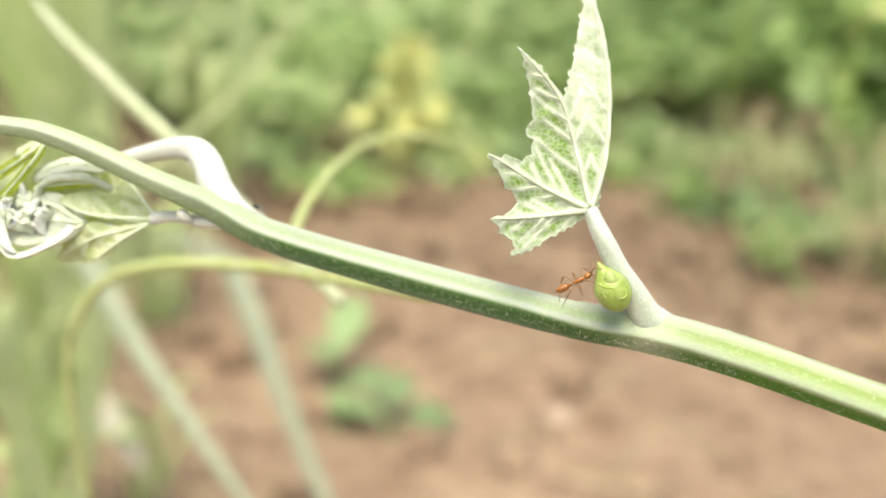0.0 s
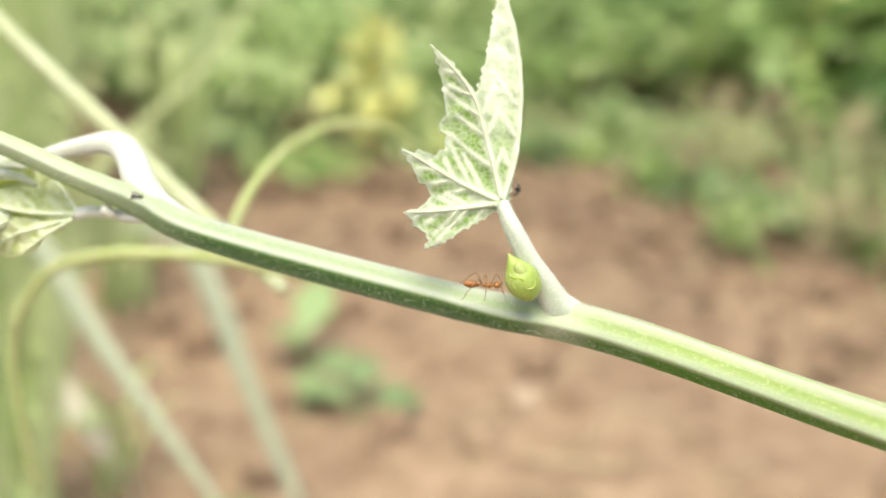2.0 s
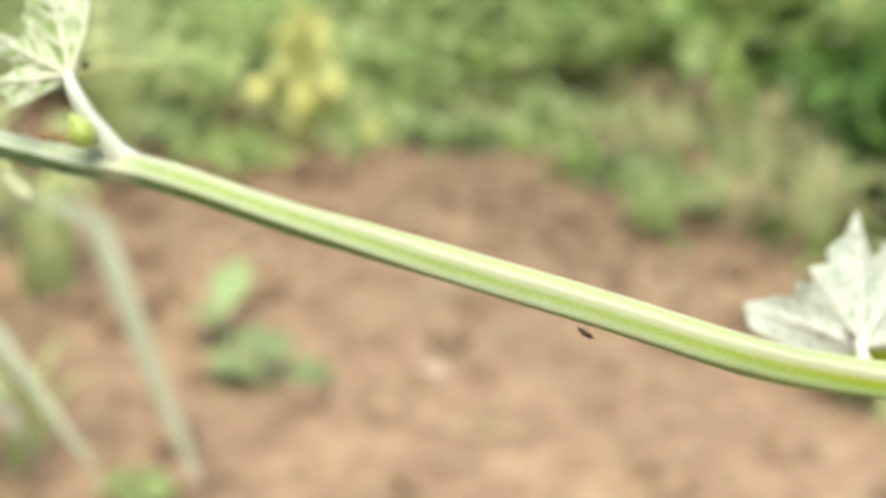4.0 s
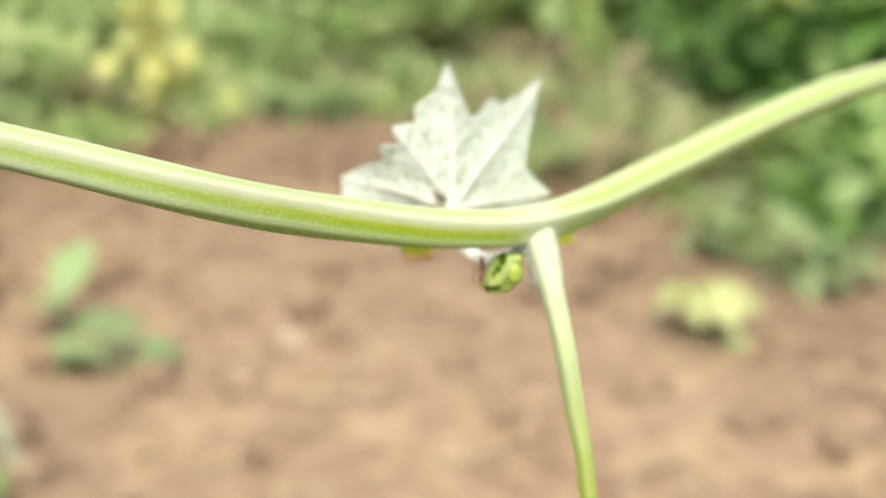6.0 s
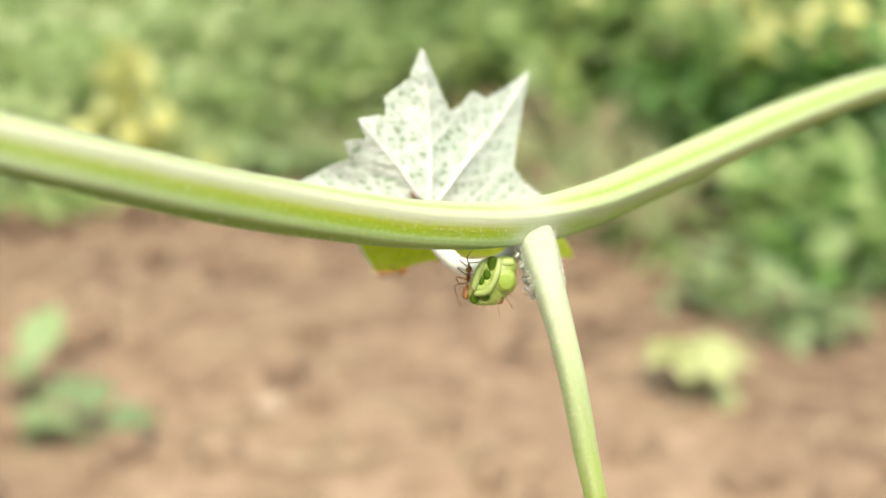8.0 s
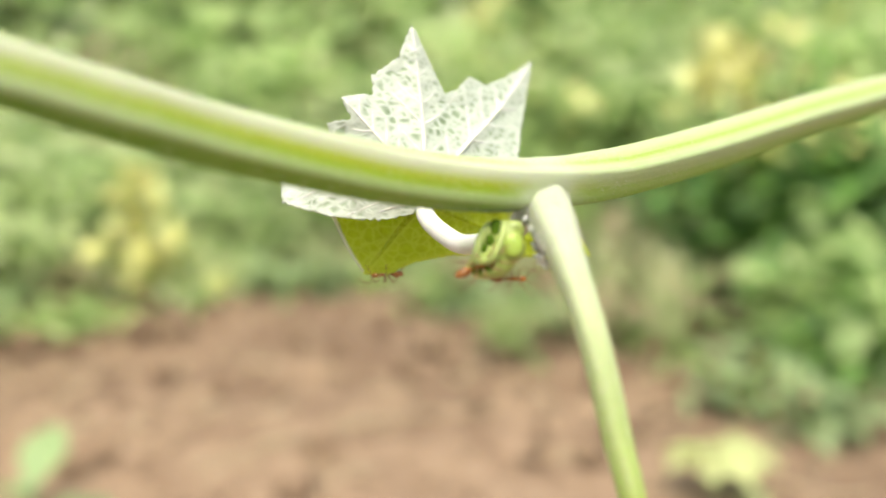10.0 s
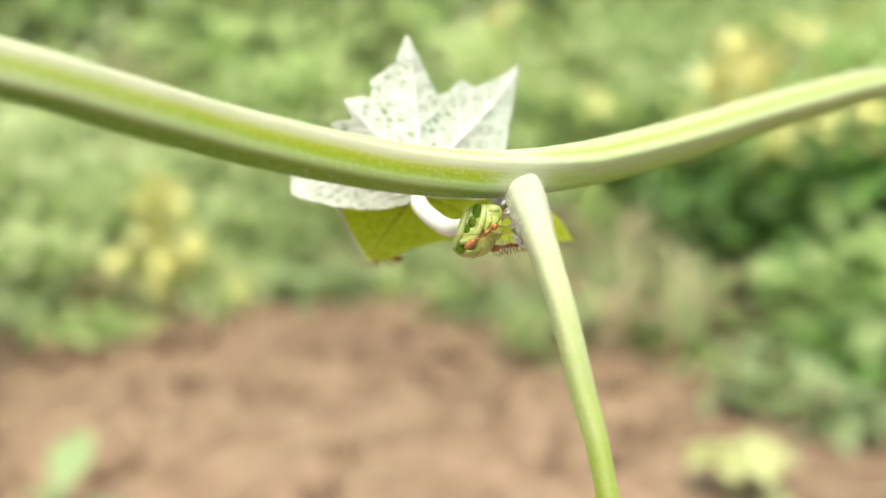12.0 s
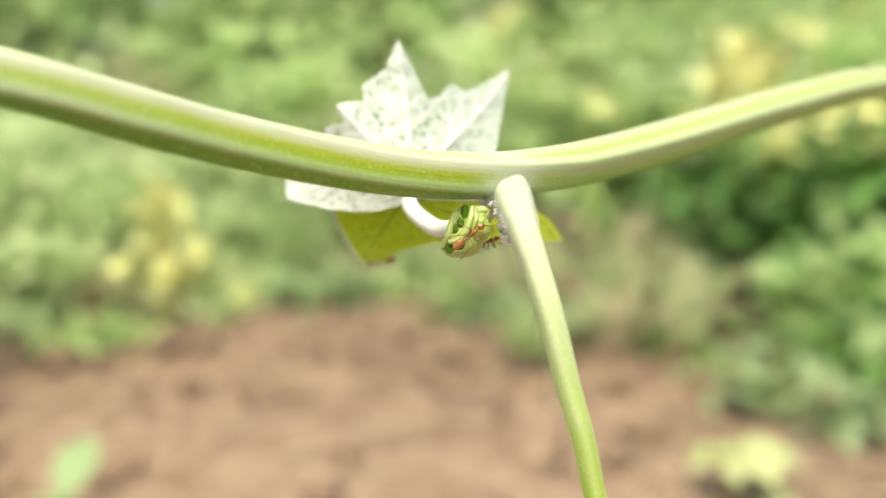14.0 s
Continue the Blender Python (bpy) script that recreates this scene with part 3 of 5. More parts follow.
# ---- ground ----
def ground_sheet():
    bm = bmesh.new()
    xs = [-60, -20, -8, -4] + [-2.5 + 0.05 * i for i in range(111)] + [4.5, 8, 20, 60]
    ys = [-60, -20, -6, -2, -1] + [-0.4 + 0.05 * i for i in range(80)] + [4.5, 6, 10, 25, 80]
    grid = []
    for y in ys:
        row = []
        for x in xs:
            p = Vector((x, y, 0))
            near = 1 if -3 < x < 4 and -0.8 < y < 4 else 0
            z = near * (0.02 * noise.noise(p * 3) + 0.012 * noise.noise(p * 9) + 0.006 * noise.noise(p * 22))
            row.append(bm.verts.new((x, y, z)))
        grid.append(row)
    for a, b in zip(grid, grid[1:]):
        for i in range(len(xs) - 1):
            bm.faces.new((a[i], a[i + 1], b[i + 1], b[i]))
    return tagged(part("ground", bm, SOIL), "bare dry brown garden soil with small clods", "soil", kind="structure")


ground_sheet()

# ---- the vine ----
MAIN = [(-0.0305, 0.1254, 0.5530), (-0.0204, 0.1203, 0.5520), (-0.0006, 0.1162, 0.5486), (0.0186, 0.1114, 0.5464), (0.0294, 0.1073, 0.5469), (0.0395, 0.1025, 0.5464),
        (0.0517, 0.0954, 0.5453), (0.0600, 0.0885, 0.5455), (0.0715, 0.0798, 0.5458), (0.0873, 0.0713, 0.5447), (0.1029, 0.0659, 0.5424), (0.1175, 0.0637, 0.5387),
        (0.1282, 0.0659, 0.5348), (0.1389, 0.0700, 0.5309), (0.1553, 0.0754, 0.5262), (0.1693, 0.0808, 0.5240), (0.1825, 0.0900, 0.5235), (0.2029, 0.1048, 0.5244),
        (0.2364, 0.1262, 0.5276), (0.2715, 0.1461, 0.5293), (0.34, 0.1914, 0.5229), (0.45, 0.25, 0.4798), (0.62, 0.33, 0.3798), (0.80, 0.40, 0.1998), (0.95, 0.44, -0.0102)]
vine = thing("gourd_vine", "ribbed pale green gourd vine with young leaves and white down", "vine")
RAD = [0.0020, 0.00216, 0.00234, 0.00238, 0.00276, 0.00265, 0.00252, 0.00253, 0.00257, 0.00261, 0.00265, 0.00278, 0.00287, 0.00295, 0.00286, 0.00289, 0.00298, 0.00322, 0.00328, 0.0032, 0.0031, 0.0032, 0.0032, 0.0032, 0.0032]
ARM = [(-0.090, 0.124, 0.556), (-0.075, 0.122, 0.5627), (-0.0605, 0.1212, 0.5653), (-0.0539, 0.1212, 0.5653), (-0.0491, 0.1216, 0.5641), (-0.0434, 0.1216, 0.5619), (-0.0375, 0.1212, 0.5593), (-0.0326, 0.1215, 0.5571), (-0.0282, 0.1218, 0.5551)]
ARM_R = [0.0009, 0.0009, 0.00109, 0.00125, 0.00141, 0.00149, 0.00155, 0.00171, 0.00197]
STEM_PATH, STEM_R = ARM + MAIN[1:], ARM_R + RAD[1:]
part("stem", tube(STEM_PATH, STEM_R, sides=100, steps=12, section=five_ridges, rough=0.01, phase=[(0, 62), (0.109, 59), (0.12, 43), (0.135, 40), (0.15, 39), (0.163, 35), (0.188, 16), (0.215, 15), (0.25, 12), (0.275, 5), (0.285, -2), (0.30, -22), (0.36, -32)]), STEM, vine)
hairs(STEM_PATH[:27], STEM_R[:27], 11000, 0.0003, 3, WHITE, vine)
hairs(MAIN[1:6], RAD[1:6], 2200, 0.00045, 31, WHITE, vine)
hairs(MAIN[14:17], RAD[14:17], 1600, 0.0003, 32, WHITE, vine)
ARCH = [(-0.0200, 0.1212, 0.5518), (-0.0252, 0.1222, 0.5538), (-0.0281, 0.1236, 0.5562), (-0.0296, 0.1250, 0.5585), (-0.0307, 0.1268, 0.5600), (-0.0326, 0.1292, 0.5609), (-0.0354, 0.1314, 0.5606), (-0.0387, 0.1337, 0.5594), (-0.0421, 0.1355, 0.5580), (-0.0460, 0.1370, 0.5564), (-0.0507, 0.1390, 0.5536)]
ARCH_R = [0.0014, 0.0021, 0.0022, 0.0022, 0.0020, 0.0018, 0.00165, 0.0015, 0.0014, 0.0012, 0.0009]
part("leaf_stalk", tube(ARCH, ARCH_R, sides=24, ribs=4, depth=0.04, steps=8), WHITE, vine, "arched white downy young leaf stalk")
hairs(ARCH, ARCH_R, 1400, 0.0004, 41, WHITE, vine)
part("leaf_stalk", tube([(-0.0262, 0.1215, 0.5538), (-0.0300, 0.1218, 0.5532), (-0.0325, 0.1226, 0.5531), (-0.0353, 0.1230, 0.5532), (-0.0378, 0.1231, 0.5527)], [0.0013, 0.0009, 0.0007, 0.0008, 0.0009], sides=16), WHITE, vine, "short white leaf stalk")
PET1 = [(0.0318, 0.1070, 0.5464), (0.0300, 0.1073, 0.5476), (0.0282, 0.1074, 0.5491), (0.0263, 0.1075, 0.5519), (0.0241, 0.1078, 0.5549), (0.0222, 0.1085, 0.5581), (0.0210, 0.1098, 0.5601), (0.0204, 0.1110, 0.5614)]
PET1_R = [0.0018, 0.0022, 0.0020, 0.00165, 0.0014, 0.0012, 0.001, 0.0008]
part("leaf_stalk", tube(PET1, PET1_R, sides=24, ribs=4, depth=0.04), PETIOLE, vine, "white-downed leaf stalk")
hairs(PET1, PET1_R, 1700, 0.0004, 5, WHITE, vine)
PET2 = [(0.1708, 0.0816, 0.5224), (0.1705, 0.0771, 0.5212), (0.1703, 0.0722, 0.5188), (0.1707, 0.0680, 0.5148), (0.1713, 0.0645, 0.5100), (0.1724, 0.0617, 0.5026), (0.1741, 0.0596, 0.4937), (0.1776, 0.0576, 0.4700), (0.1816, 0.0558, 0.4300), (0.186, 0.055, 0.36), (0.190, 0.057, 0.28)]
PET2_R = [0.0027, 0.00245, 0.0019, 0.00160, 0.0015, 0.00138, 0.00124, 0.00117, 0.00112, 0.0011, 0.001]
part("leaf_stalk", tube(PET2, PET2_R, sides=32, ribs=4, depth=0.05, steps=10, rough=0.03), HANGING, vine, "pale green hanging leaf stalk")
hairs(PET2[:7], PET2_R[:7], 4500, 0.00022, 6, VEIN_SOFT, vine)
hairs(PET2[:3], PET2_R[:3], 3600, 0.0005, 61, WHITE, vine)

def joint(at, size, turn):
    """The swollen downy node where a leaf stalk leaves the stem."""
    bm = blob(at, size, Euler(turn).to_matrix(), seg=32, rings=22, lump=0.06)
    return part("node", bm, JOINT, vine, "swollen downy joint of the stem")


joint((0.0296, 0.1073, 0.5476), (0.0040, 0.0021, 0.0021), (0, 0.1, -0.35))
hairs([(0.0262, 0.1075, 0.5480), (0.0292, 0.1066, 0.5474), (0.0325, 0.1056, 0.5466)], [0.0012, 0.0024, 0.0013], 1300, 0.0004, 72, WHITE, vine)
hairs([(0.1668, 0.0785, 0.5218), (0.1699, 0.0799, 0.5225), (0.1730, 0.0814, 0.5228)], [0.0013, 0.0025, 0.0014], 2600, 0.0006, 71, WHITE, vine)

# ---- leaf at the first joint ----
CAM0 = pose(0, 0, 0, 68.0, -3.0, 0.0)
OUT1 = [(0.5, -0.6, -0.2), (-2.7, -2.3, 0.3), (-5.8, -4.1, 0.8), (-8, -5.3, 1.2), (-9.9, -6, 1.6), (-9.3, -4.9, 1.4), (-9.7, -3.9, 1.5), (-10.8, -3.2, 1.7), (-11.3, -2.4, 1.8), (-12.5, -1.3, 2.2), (-10.8, -0.9, 1.2), (-9.7, -0.1, 0.6), (-8.9, 0.9, 0.2), (-9.7, 2.3, 0.8), (-10.8, 3.4, 1.2), (-11.6, 4.9, 1.6), (-12.7, 6.8, 2.2), (-11.1, 6.2, 1), (-9.9, 6.5, 0.4), (-8.3, 6, -0.2), (-7, 6.9, -0.6), (-6.8, 8.8, -0.7), (-7.8, 10.1, -0.4), (-6.8, 11.4, -0.8), (-7.2, 14.1, -0.8), (-7.5, 16.2, -0.6), (-8.1, 18.7, -0.2), (-9, 20.3, 0.2), (-6.5, 18.2, -0.4), (-4.1, 15.5, -1), (-3, 13.9, -1.5), (-2.6, 14.8, -2.2), (-2, 16.9, -3), (-1.3, 19.7, -3.8), (-0.7, 22.9, -4.8), (0, 26.1, -5.8), (0.6, 29.2, -6.8), (1.8, 26.8, -5.6), (2.6, 23.2, -4.4), (3.2, 18.3, -3.2), (3.2, 13.4, -2.2), (2.9, 9.9, -1.5), (2.3, 6, -0.9), (1.4, 2.1, -0.3), (0.8, 0, 0)]
MAINS1 = [[(0.2, 0.1), (1.3, 3.2), (2.2, 6.7), (2.7, 10.6), (2.9, 15.5), (2.5, 20.4), (1.6, 25.7), (0.8, 28.6)], [(0.1, 0.3), (-0.9, 4.9), (-2, 9.5), (-3.2, 13.4), (-5.5, 16.7), (-8.7, 19.9)], [(-0.2, 0.1), (-3, 1.4), (-6.5, 3.2), (-10.1, 5.3), (-12.4, 6.5)], [(-0.4, -0.2), (-4.1, -0.7), (-8, -1.1), (-12, -1.3)]]


def tall_lobe(x, y):
    """White down and the sunlight on the tall middle lobe, put into the colour."""
    side = x + 3.2 - max(0.0, 13.5 - y) * 0.22
    return min(1.0, max(0.0, side / 1.5)) * min(1.0, max(0.0, (y - 5) / 9)) * (0.78 if x < 1.4 else 0.5)


gourd_leaf(vine, "young pale green lobed leaf with white veins, upright", Matrix.Translation((0.0203, 0.1116, 0.5613)) @ CAM0, OUT1, MAINS1, 0.46, BLADE, seed=1, vein=VEIN_SOFT, r0=0.42, teeth=0.3, pucker=0.5, calm=0.9, ladder=0.03, count=5, pleat=0.8, cell=0.33, sun_bloom=tall_lobe, stiff=3.0, wide=(0.6, 0.38))

# ---- leaf behind the second joint ----
CAM2 = pose(0, 0, 0, 65.33, -2.19, -11.95)
AT2 = Matrix.Translation((0.1613, 0.0996, 0.5194)) @ CAM2
OUT2 = [(1.5, -0.6, -1), (9, 0.0, -6), (16, 2.0, -10), (18.1, 3.4, -11), (14.8, 6, -10), (13.2, 8.0, -10), (14.2, 13, -13.5), (17.0, 24.8, -19.8), (12.5, 21.0, -15), (9.2, 18.6, -11.5),
        (6.8, 19.2, -9.4), (5.0, 16.6, -7), (3.2, 15.4, -5.5), (2.0, 18.0, -4.8), (-0.8, 24.2, -3.4), (-3.0, 19.2, -2.2), (-6.4, 16.6, -0.4), (-6.2, 13.8, 0.2), (-10.2, 12.9, 2.0), (-9.0, 10.2, 1.4), (-12.2, 10.2, 1.0), (-11.8, 7.8, 0.0), (-15.0, 7.4, -4),
        (-19.6, 5.8, -8.0), (-18.9, 1.4, -3.2), (-12, -1.2, -1.2), (-6, -2.2, -0.4), (-1.5, -1.6, 0)]
MAINS2 = [[(0, 0), (0.2, 8), (-0.2, 16), (-0.8, 23.5)], [(0, 0), (5, 7), (11, 15), (16.6, 24)], [(0, 0), (-4, 6), (-9.6, 12.3)], [(0, 0), (-8, 2.6), (-18.6, 5.0)], [(0, 0), (8, 1.6), (17, 3.2)]]
gourd_leaf(vine, "pale young lobed leaf, whitish underside with raised veins", AT2, [(x, y * 1.07 if y > 0 else y, z) for x, y, z in OUT2], [[(x, y * 1.07) for x, y in m] for m in MAINS2], 0.34, BLADE_PALE, seed=2, pucker=0.35, stiff=8, vein=WHITE, r0=0.42, teeth=0.2, side_vein=WHITE, ladder=0.02, count=6, pleat=0.9, cell=0.36)
OUT3 = [(0.0, 0.4, -1), (-6, 0.2, -3), (-12.6, 0.6, -5.0), (-11.6, -2.0, -7), (-10.4, -4.6, -8), (-8.6, -7.6, -9), (-5.6, -8.0, -8.8), (-2.0, -6.6, -7.5), (3.0, -5.8, -7.8), (9.0, -5.6, -9.5), (15.0, -5.8, -11.5), (22.8, -5.4, -14), (21.0, -2.0, -13), (15, 1.2, -10), (6, 1.0, -5), (0.0, 0.4, -1)]
MAINS3 = [[(0, 0), (-4, -3.2), (-8.2, -7.0)], [(0, 0), (9, -2.4), (20, -4.6)]]
gourd_leaf(vine, "lower green lobes of the young leaf, coloured as if lit through", AT2, OUT3, MAINS3, 0.0, BLADE_LOW, seed=3, pucker=0.3, stiff=10, r0=0.5, vein=BLADE_LOW, teeth=0.12)
rim = part("leaf_rim", Blade(OUT3, 10, 0.0, 3, 0.3).vein([(-12.4, 0.4), (-11.5, -2.0), (-10.3, -4.6), (-8.7, -7.3)], 0.3, 0.16, 0.1), VEIN_SOFT, vine, "pale downy rim of the lower lobe")
rim.matrix_basis = AT2
HOOK = [(0.1692, 0.0805, 0.5215), (0.1675, 0.0822, 0.5184), (0.1633, 0.0848, 0.5168), (0.1614, 0.0896, 0.5173), (0.1606, 0.0950, 0.5183), (0.1613, 0.0994, 0.5194)]
part("leaf_stalk", tube(HOOK, [0.0014, 0.0012, 0.00115, 0.00115, 0.00115, 0.0009], sides=20, steps=8), WHITE, vine, "white hooked leaf stalk")

part("leaf_base", blob((0.1613, 0.0990, 0.5198), (0.0012, 0.0011, 0.0011), lump=0.15), WHITE, vine, "white downy knob at the leaf base")

# ---- young shoot at the tip ----
ATS = Matrix.Translation((-0.0375, 0.1231, 0.5529)) @ CAM0
SHOOT = [
    # what it is, outline, main veins, blade, pleat
    ("crumpled green inner leaf of the shoot", [(-0.6, 0.2, -1.2), (-2.3, -1.1, -1), (-6.1, -2.8, -1), (-9.1, -3.9, -1.2), (-12.9, -3.9, -1.6), (-17.4, -3.2, -1.6), (-20.9, -2, -1.4), (-21.1, 4.4, -1.4), (-17.4, 6.7, -1.6), (-12.9, 7.4, -1.4), (-8.3, 7.3, -1.2), (-4.9, 6.7, -1.4), (-2.3, 3.3, -1.2)], [[(-0.9, 0), (-5.3, 1), (-11.4, 1.5), (-20.5, 1.2)], [(-0.9, 0), (-6.1, 3.6), (-12.1, 5.9)], [(-0.9, 0), (-6.8, -1.8), (-13.6, -3)]], BLADE_TIP, 0.5),
    ("pale woolly young leaf, still crumpled", [(-9.1, -0.8, 0.4), (-11, -2.8, 0.6), (-13.3, -4.1, 0.8), (-15.9, -4.4, 0.6), (-18.9, -3.8, 0.4), (-20.9, -2.4, 0.2), (-21.1, 2.9, 0.2), (-18.9, 3.6, 0.6), (-15.9, 3.8, 0.8), (-12.9, 3.3, 0.8), (-10.6, 2, 0.6)], [[(-9.5, -0.8), (-13.6, -0.3), (-19.7, -0.5)], [(-9.5, -0.8), (-13.6, 1.7), (-18.2, 2.9)], [(-9.5, -0.9), (-13.3, -2.8), (-17.4, -3.8)]], BLADE_WHITE, 0.8),
    ("folded young leaf, pale green with a white midrib", [(0.2, 0.6, 0), (-0.6, -0.9, 0.2), (-3, -0.6, 0.6), (-6.8, -0.2, 1), (-9.8, 0.8, 1.2), (-12, 1.8, 1.2), (-12.5, 2.9, 0.6), (-10.6, 3.4, 0.2), (-8, 3.8, 0.2), (-5.3, 3.3, 0.4), (-4.8, 5.2, -0.2), (-5.3, 6.8, -0.8), (-4, 5.3, -0.6), (-1.8, 2.7, -0.2)], [[(0, -0.2), (-5.3, 0), (-9.1, 0.6), (-12.1, 2)], [(0, 0.3), (-2.6, 3.8), (-5, 6.4)]], BLADE_TIP, 0.7),
    ("hanging young leaf blade, pale green and translucent", [(-0.5, -0.6, 0), (-2.1, -2.3, 0.4), (-3.9, -3, 0.8), (-5.9, -5.2, 0.4), (-9.1, -6.2, -0.4), (-12.1, -6.1, -0.8), (-13.8, -5.5, -1), (-12.6, -3.9, -0.4), (-10.6, -2.4, 0.2), (-9.1, -0.8, 0.6), (-5.3, -0.4, 0.4)], [[(-0.6, -0.8), (-4.5, -1.8), (-9.1, -3.2), (-12.9, -5.3)], [(-0.6, -0.8), (-3.8, -2.8), (-7.6, -5.5)]], BLADE_TIP, 0.6),
    ("white downy folded young leaf", [(-6.1, 6.5, 0.6), (-7, 6.1, 1), (-8.5, 6.3, 1.4), (-10.6, 6.4, 1.6), (-13.3, 5.9, 1.4), (-16.2, 4.7, 0.8), (-16.4, 5.9, 0.4), (-14.8, 7.4, 0), (-12.1, 8.3, -0.4), (-9.1, 8.6, -0.6), (-6.8, 7.7, -0.2)], [[(-6.4, 6.7), (-9.1, 7.4), (-12.9, 7.3), (-15.9, 5.5)]], BLADE_WHITE, 0.3),
    ("narrow bright green folded young leaf", [(-8.3, 4.4, 0.6), (-12.1, 3.9, 0.8), (-15.9, 3.6, 0.6), (-16.8, 3.8, 0.4), (-14.8, 5, 0.4), (-11.4, 5.3, 0.6), (-8.3, 5.2, 0.6)], [[(-8.5, 4.8), (-12.1, 4.6), (-16.3, 3.9)]], BLADE_LOW, 0.2),
    ("bright green upper young leaf", [(-14.5, 10.5, 0.6), (-15.2, 9.5, 0.8), (-17.4, 8.6, 1), (-18.8, 8.2, 0.8), (-18.6, 9.5, 0.4), (-17, 10.6, 0), (-15.5, 11, 0)], [[(-14.7, 10.5), (-16.7, 9.8), (-18.5, 8.6)]], BLADE_TIP, 0.4),
    ("narrow yellow-green young leaf", [(-14.1, 10.5, 1), (-14.7, 8.6, 1.4), (-16.7, 5.9, 1.6), (-18.8, 3.3, 1.4), (-20.8, 1.7, 1), (-20.9, 3.3, 0.8), (-18.9, 5.3, 1), (-16.8, 7.8, 1), (-15.5, 9.8, 0.8)], [[(-14.4, 10.2), (-16.8, 6.8), (-20.5, 2.7)]], BLADE_LOW, 0.3),
    ("narrow yellow-green young leaf", [(-15, 10.3, 0.6), (-16.7, 8.2, 1.2), (-18.9, 6.3, 1.4), (-21.2, 4.8, 1.2), (-21.4, 6.7, 0.6), (-19.3, 8, 0.6), (-17, 9.5, 0.4)], [[(-15.2, 10.1), (-18.2, 7.6), (-21.1, 5.8)]], BLADE_LOW, 0.3),
]
for k, (what, out, mains, blade, pleat) in enumerate(SHOOT):
    gourd_leaf(vine, what, ATS, out, mains, 0.35, blade, seed=60 + k, pucker=0.5, r0=0.3, teeth=0.1, cell=0.4, vein=VEIN, count=5, pleat=pleat, stiff=2.0)


def shoot_point(x, y, z):
    """A point of the shoot, from millimetres in its plane."""
    return ATS @ Vector((0.001 * x, 0.001 * y, 0.001 * z))


def ribbon(label, pts, width, material, fold=0.5):
    """A narrow curled or rolled young leaf."""
    bm = strap(bmesh.new(), [shoot_point(*p) for p in pts], 0.001 * width, fold, 8)
    ob = part("leaf", bm, material, vine, label)
    sol = ob.modifiers.new("thickness", "SOLIDIFY")
    sol.thickness, sol.offset = 0.0003, 0
    return ob


ribbon("white curled leaf tip", [(-10.2, -1.4, 2), (-11.5, -3, 2.4), (-14, -4.5, 2.6), (-16.7, -5.5, 2.4), (-18.9, -5.3, 2), (-20.5, -3.9, 1.6)], 2.5, WHITE)
ribbon("white curled leaf tip", [(-20.5, -0.5, 1.6), (-19.8, -2.8, 2.2), (-18.9, -4.3, 2.4), (-17.9, -4.8, 2.2)], 1.4, WHITE)
part("leaf", tube([shoot_point(*p) for p in [(-15.9, 3.8, 1.2), (-13.3, 5.2, 1.6), (-9.8, 5.5, 1.6), (-7, 4.8, 1.4), (-5.2, 3.8, 1)]], [0.0003, 0.00055, 0.00062, 0.0005, 0.0003], sides=14, steps=6, rough=0.12), BLADE_ROLL, vine, "pale grey-green rolled young leaf")
rnd = random.Random(77)
for k in range(30):
    a, d = rnd.random() * 6.283, rnd.random() ** 0.5
    q = shoot_point(-17.2 + 3.4 * d * math.cos(a), 0.8 + 2.2 * d * math.sin(a), 1.0 + rnd.uniform(-0.4, 0.6))
    part("leaf", blob(q, (rnd.uniform(0.0011, 0.0021), 0.0008, 0.00035), Euler((rnd.random() * 6, rnd.random() * 6, rnd.random() * 6)).to_matrix(), lump=0.9, seg=14, rings=10), (WHITE, WHITE, BLADE_ROLL)[k % 3], vine, "tiny woolly unopened leaf")
part("flower_bud", blob((-0.0326, 0.1212, 0.5540), (0.0012, 0.0008, 0.0008), Euler((0, 0.6, 0)).to_matrix(), shape=lambda x: 1 - 0.4 * x, lump=0.15), WHITE, vine, "tiny white bud in the joint")


# ---- buds ----
b1 = part("bud", blob((0, 0, 0), (0.0034, 0.0022, 0.0021), shape=lambda x: 1.0 - 0.1 * x if x < 0.0 else 1.0 - 0.85 * x ** 1.1, lump=0.05, seg=28, rings=20), BUD, vine, "small pointed bright green bud")
b1.matrix_basis = Matrix.Translation((0.0229, 0.1060, 0.5535)) @ CAM0 @ pose(0, 0, 0, 0, 0, 118)
part("scale", blob((0.0008, -0.0003, 0.0013), (0.0012, 0.0008, 0.0007), lump=0.12), BUD_PALE, b1, "paler swollen tip scale")
part("scale", tube([(-0.00125 + 0.00062 * math.cos(a), -0.00045 + 0.0007 * math.sin(a), 0.00172 - 0.0002 * math.cos(a)) for a in [k * 0.6283 for k in range(11)]], 0.00014, sides=8, steps=3), BUD, b1, "rim of the open pit")
part("hollow", blob((-0.00125, -0.00045, 0.00166), (0.00056, 0.0006, 0.00022)), BUD_MID, b1, "shallow pit")
part("scale", tube([(0.0008, 0.0014, 0.0011), (0.0002, 0.0008, 0.0017), (-0.0003, 0.0001, 0.0020), (-0.0008, 0.0004, 0.0019)], [0.0001, 0.00022, 0.0002, 0.0001], sides=8, steps=4), BUD_MID, b1, "green crease")
part("scale", tube([(0.0010, 0.0011, 0.0012), (-0.0006, 0.0014, 0.0014), (-0.0022, 0.0010, 0.0011)], [0.0001, 0.0003, 0.00015], sides=8, steps=4), BUD, b1)

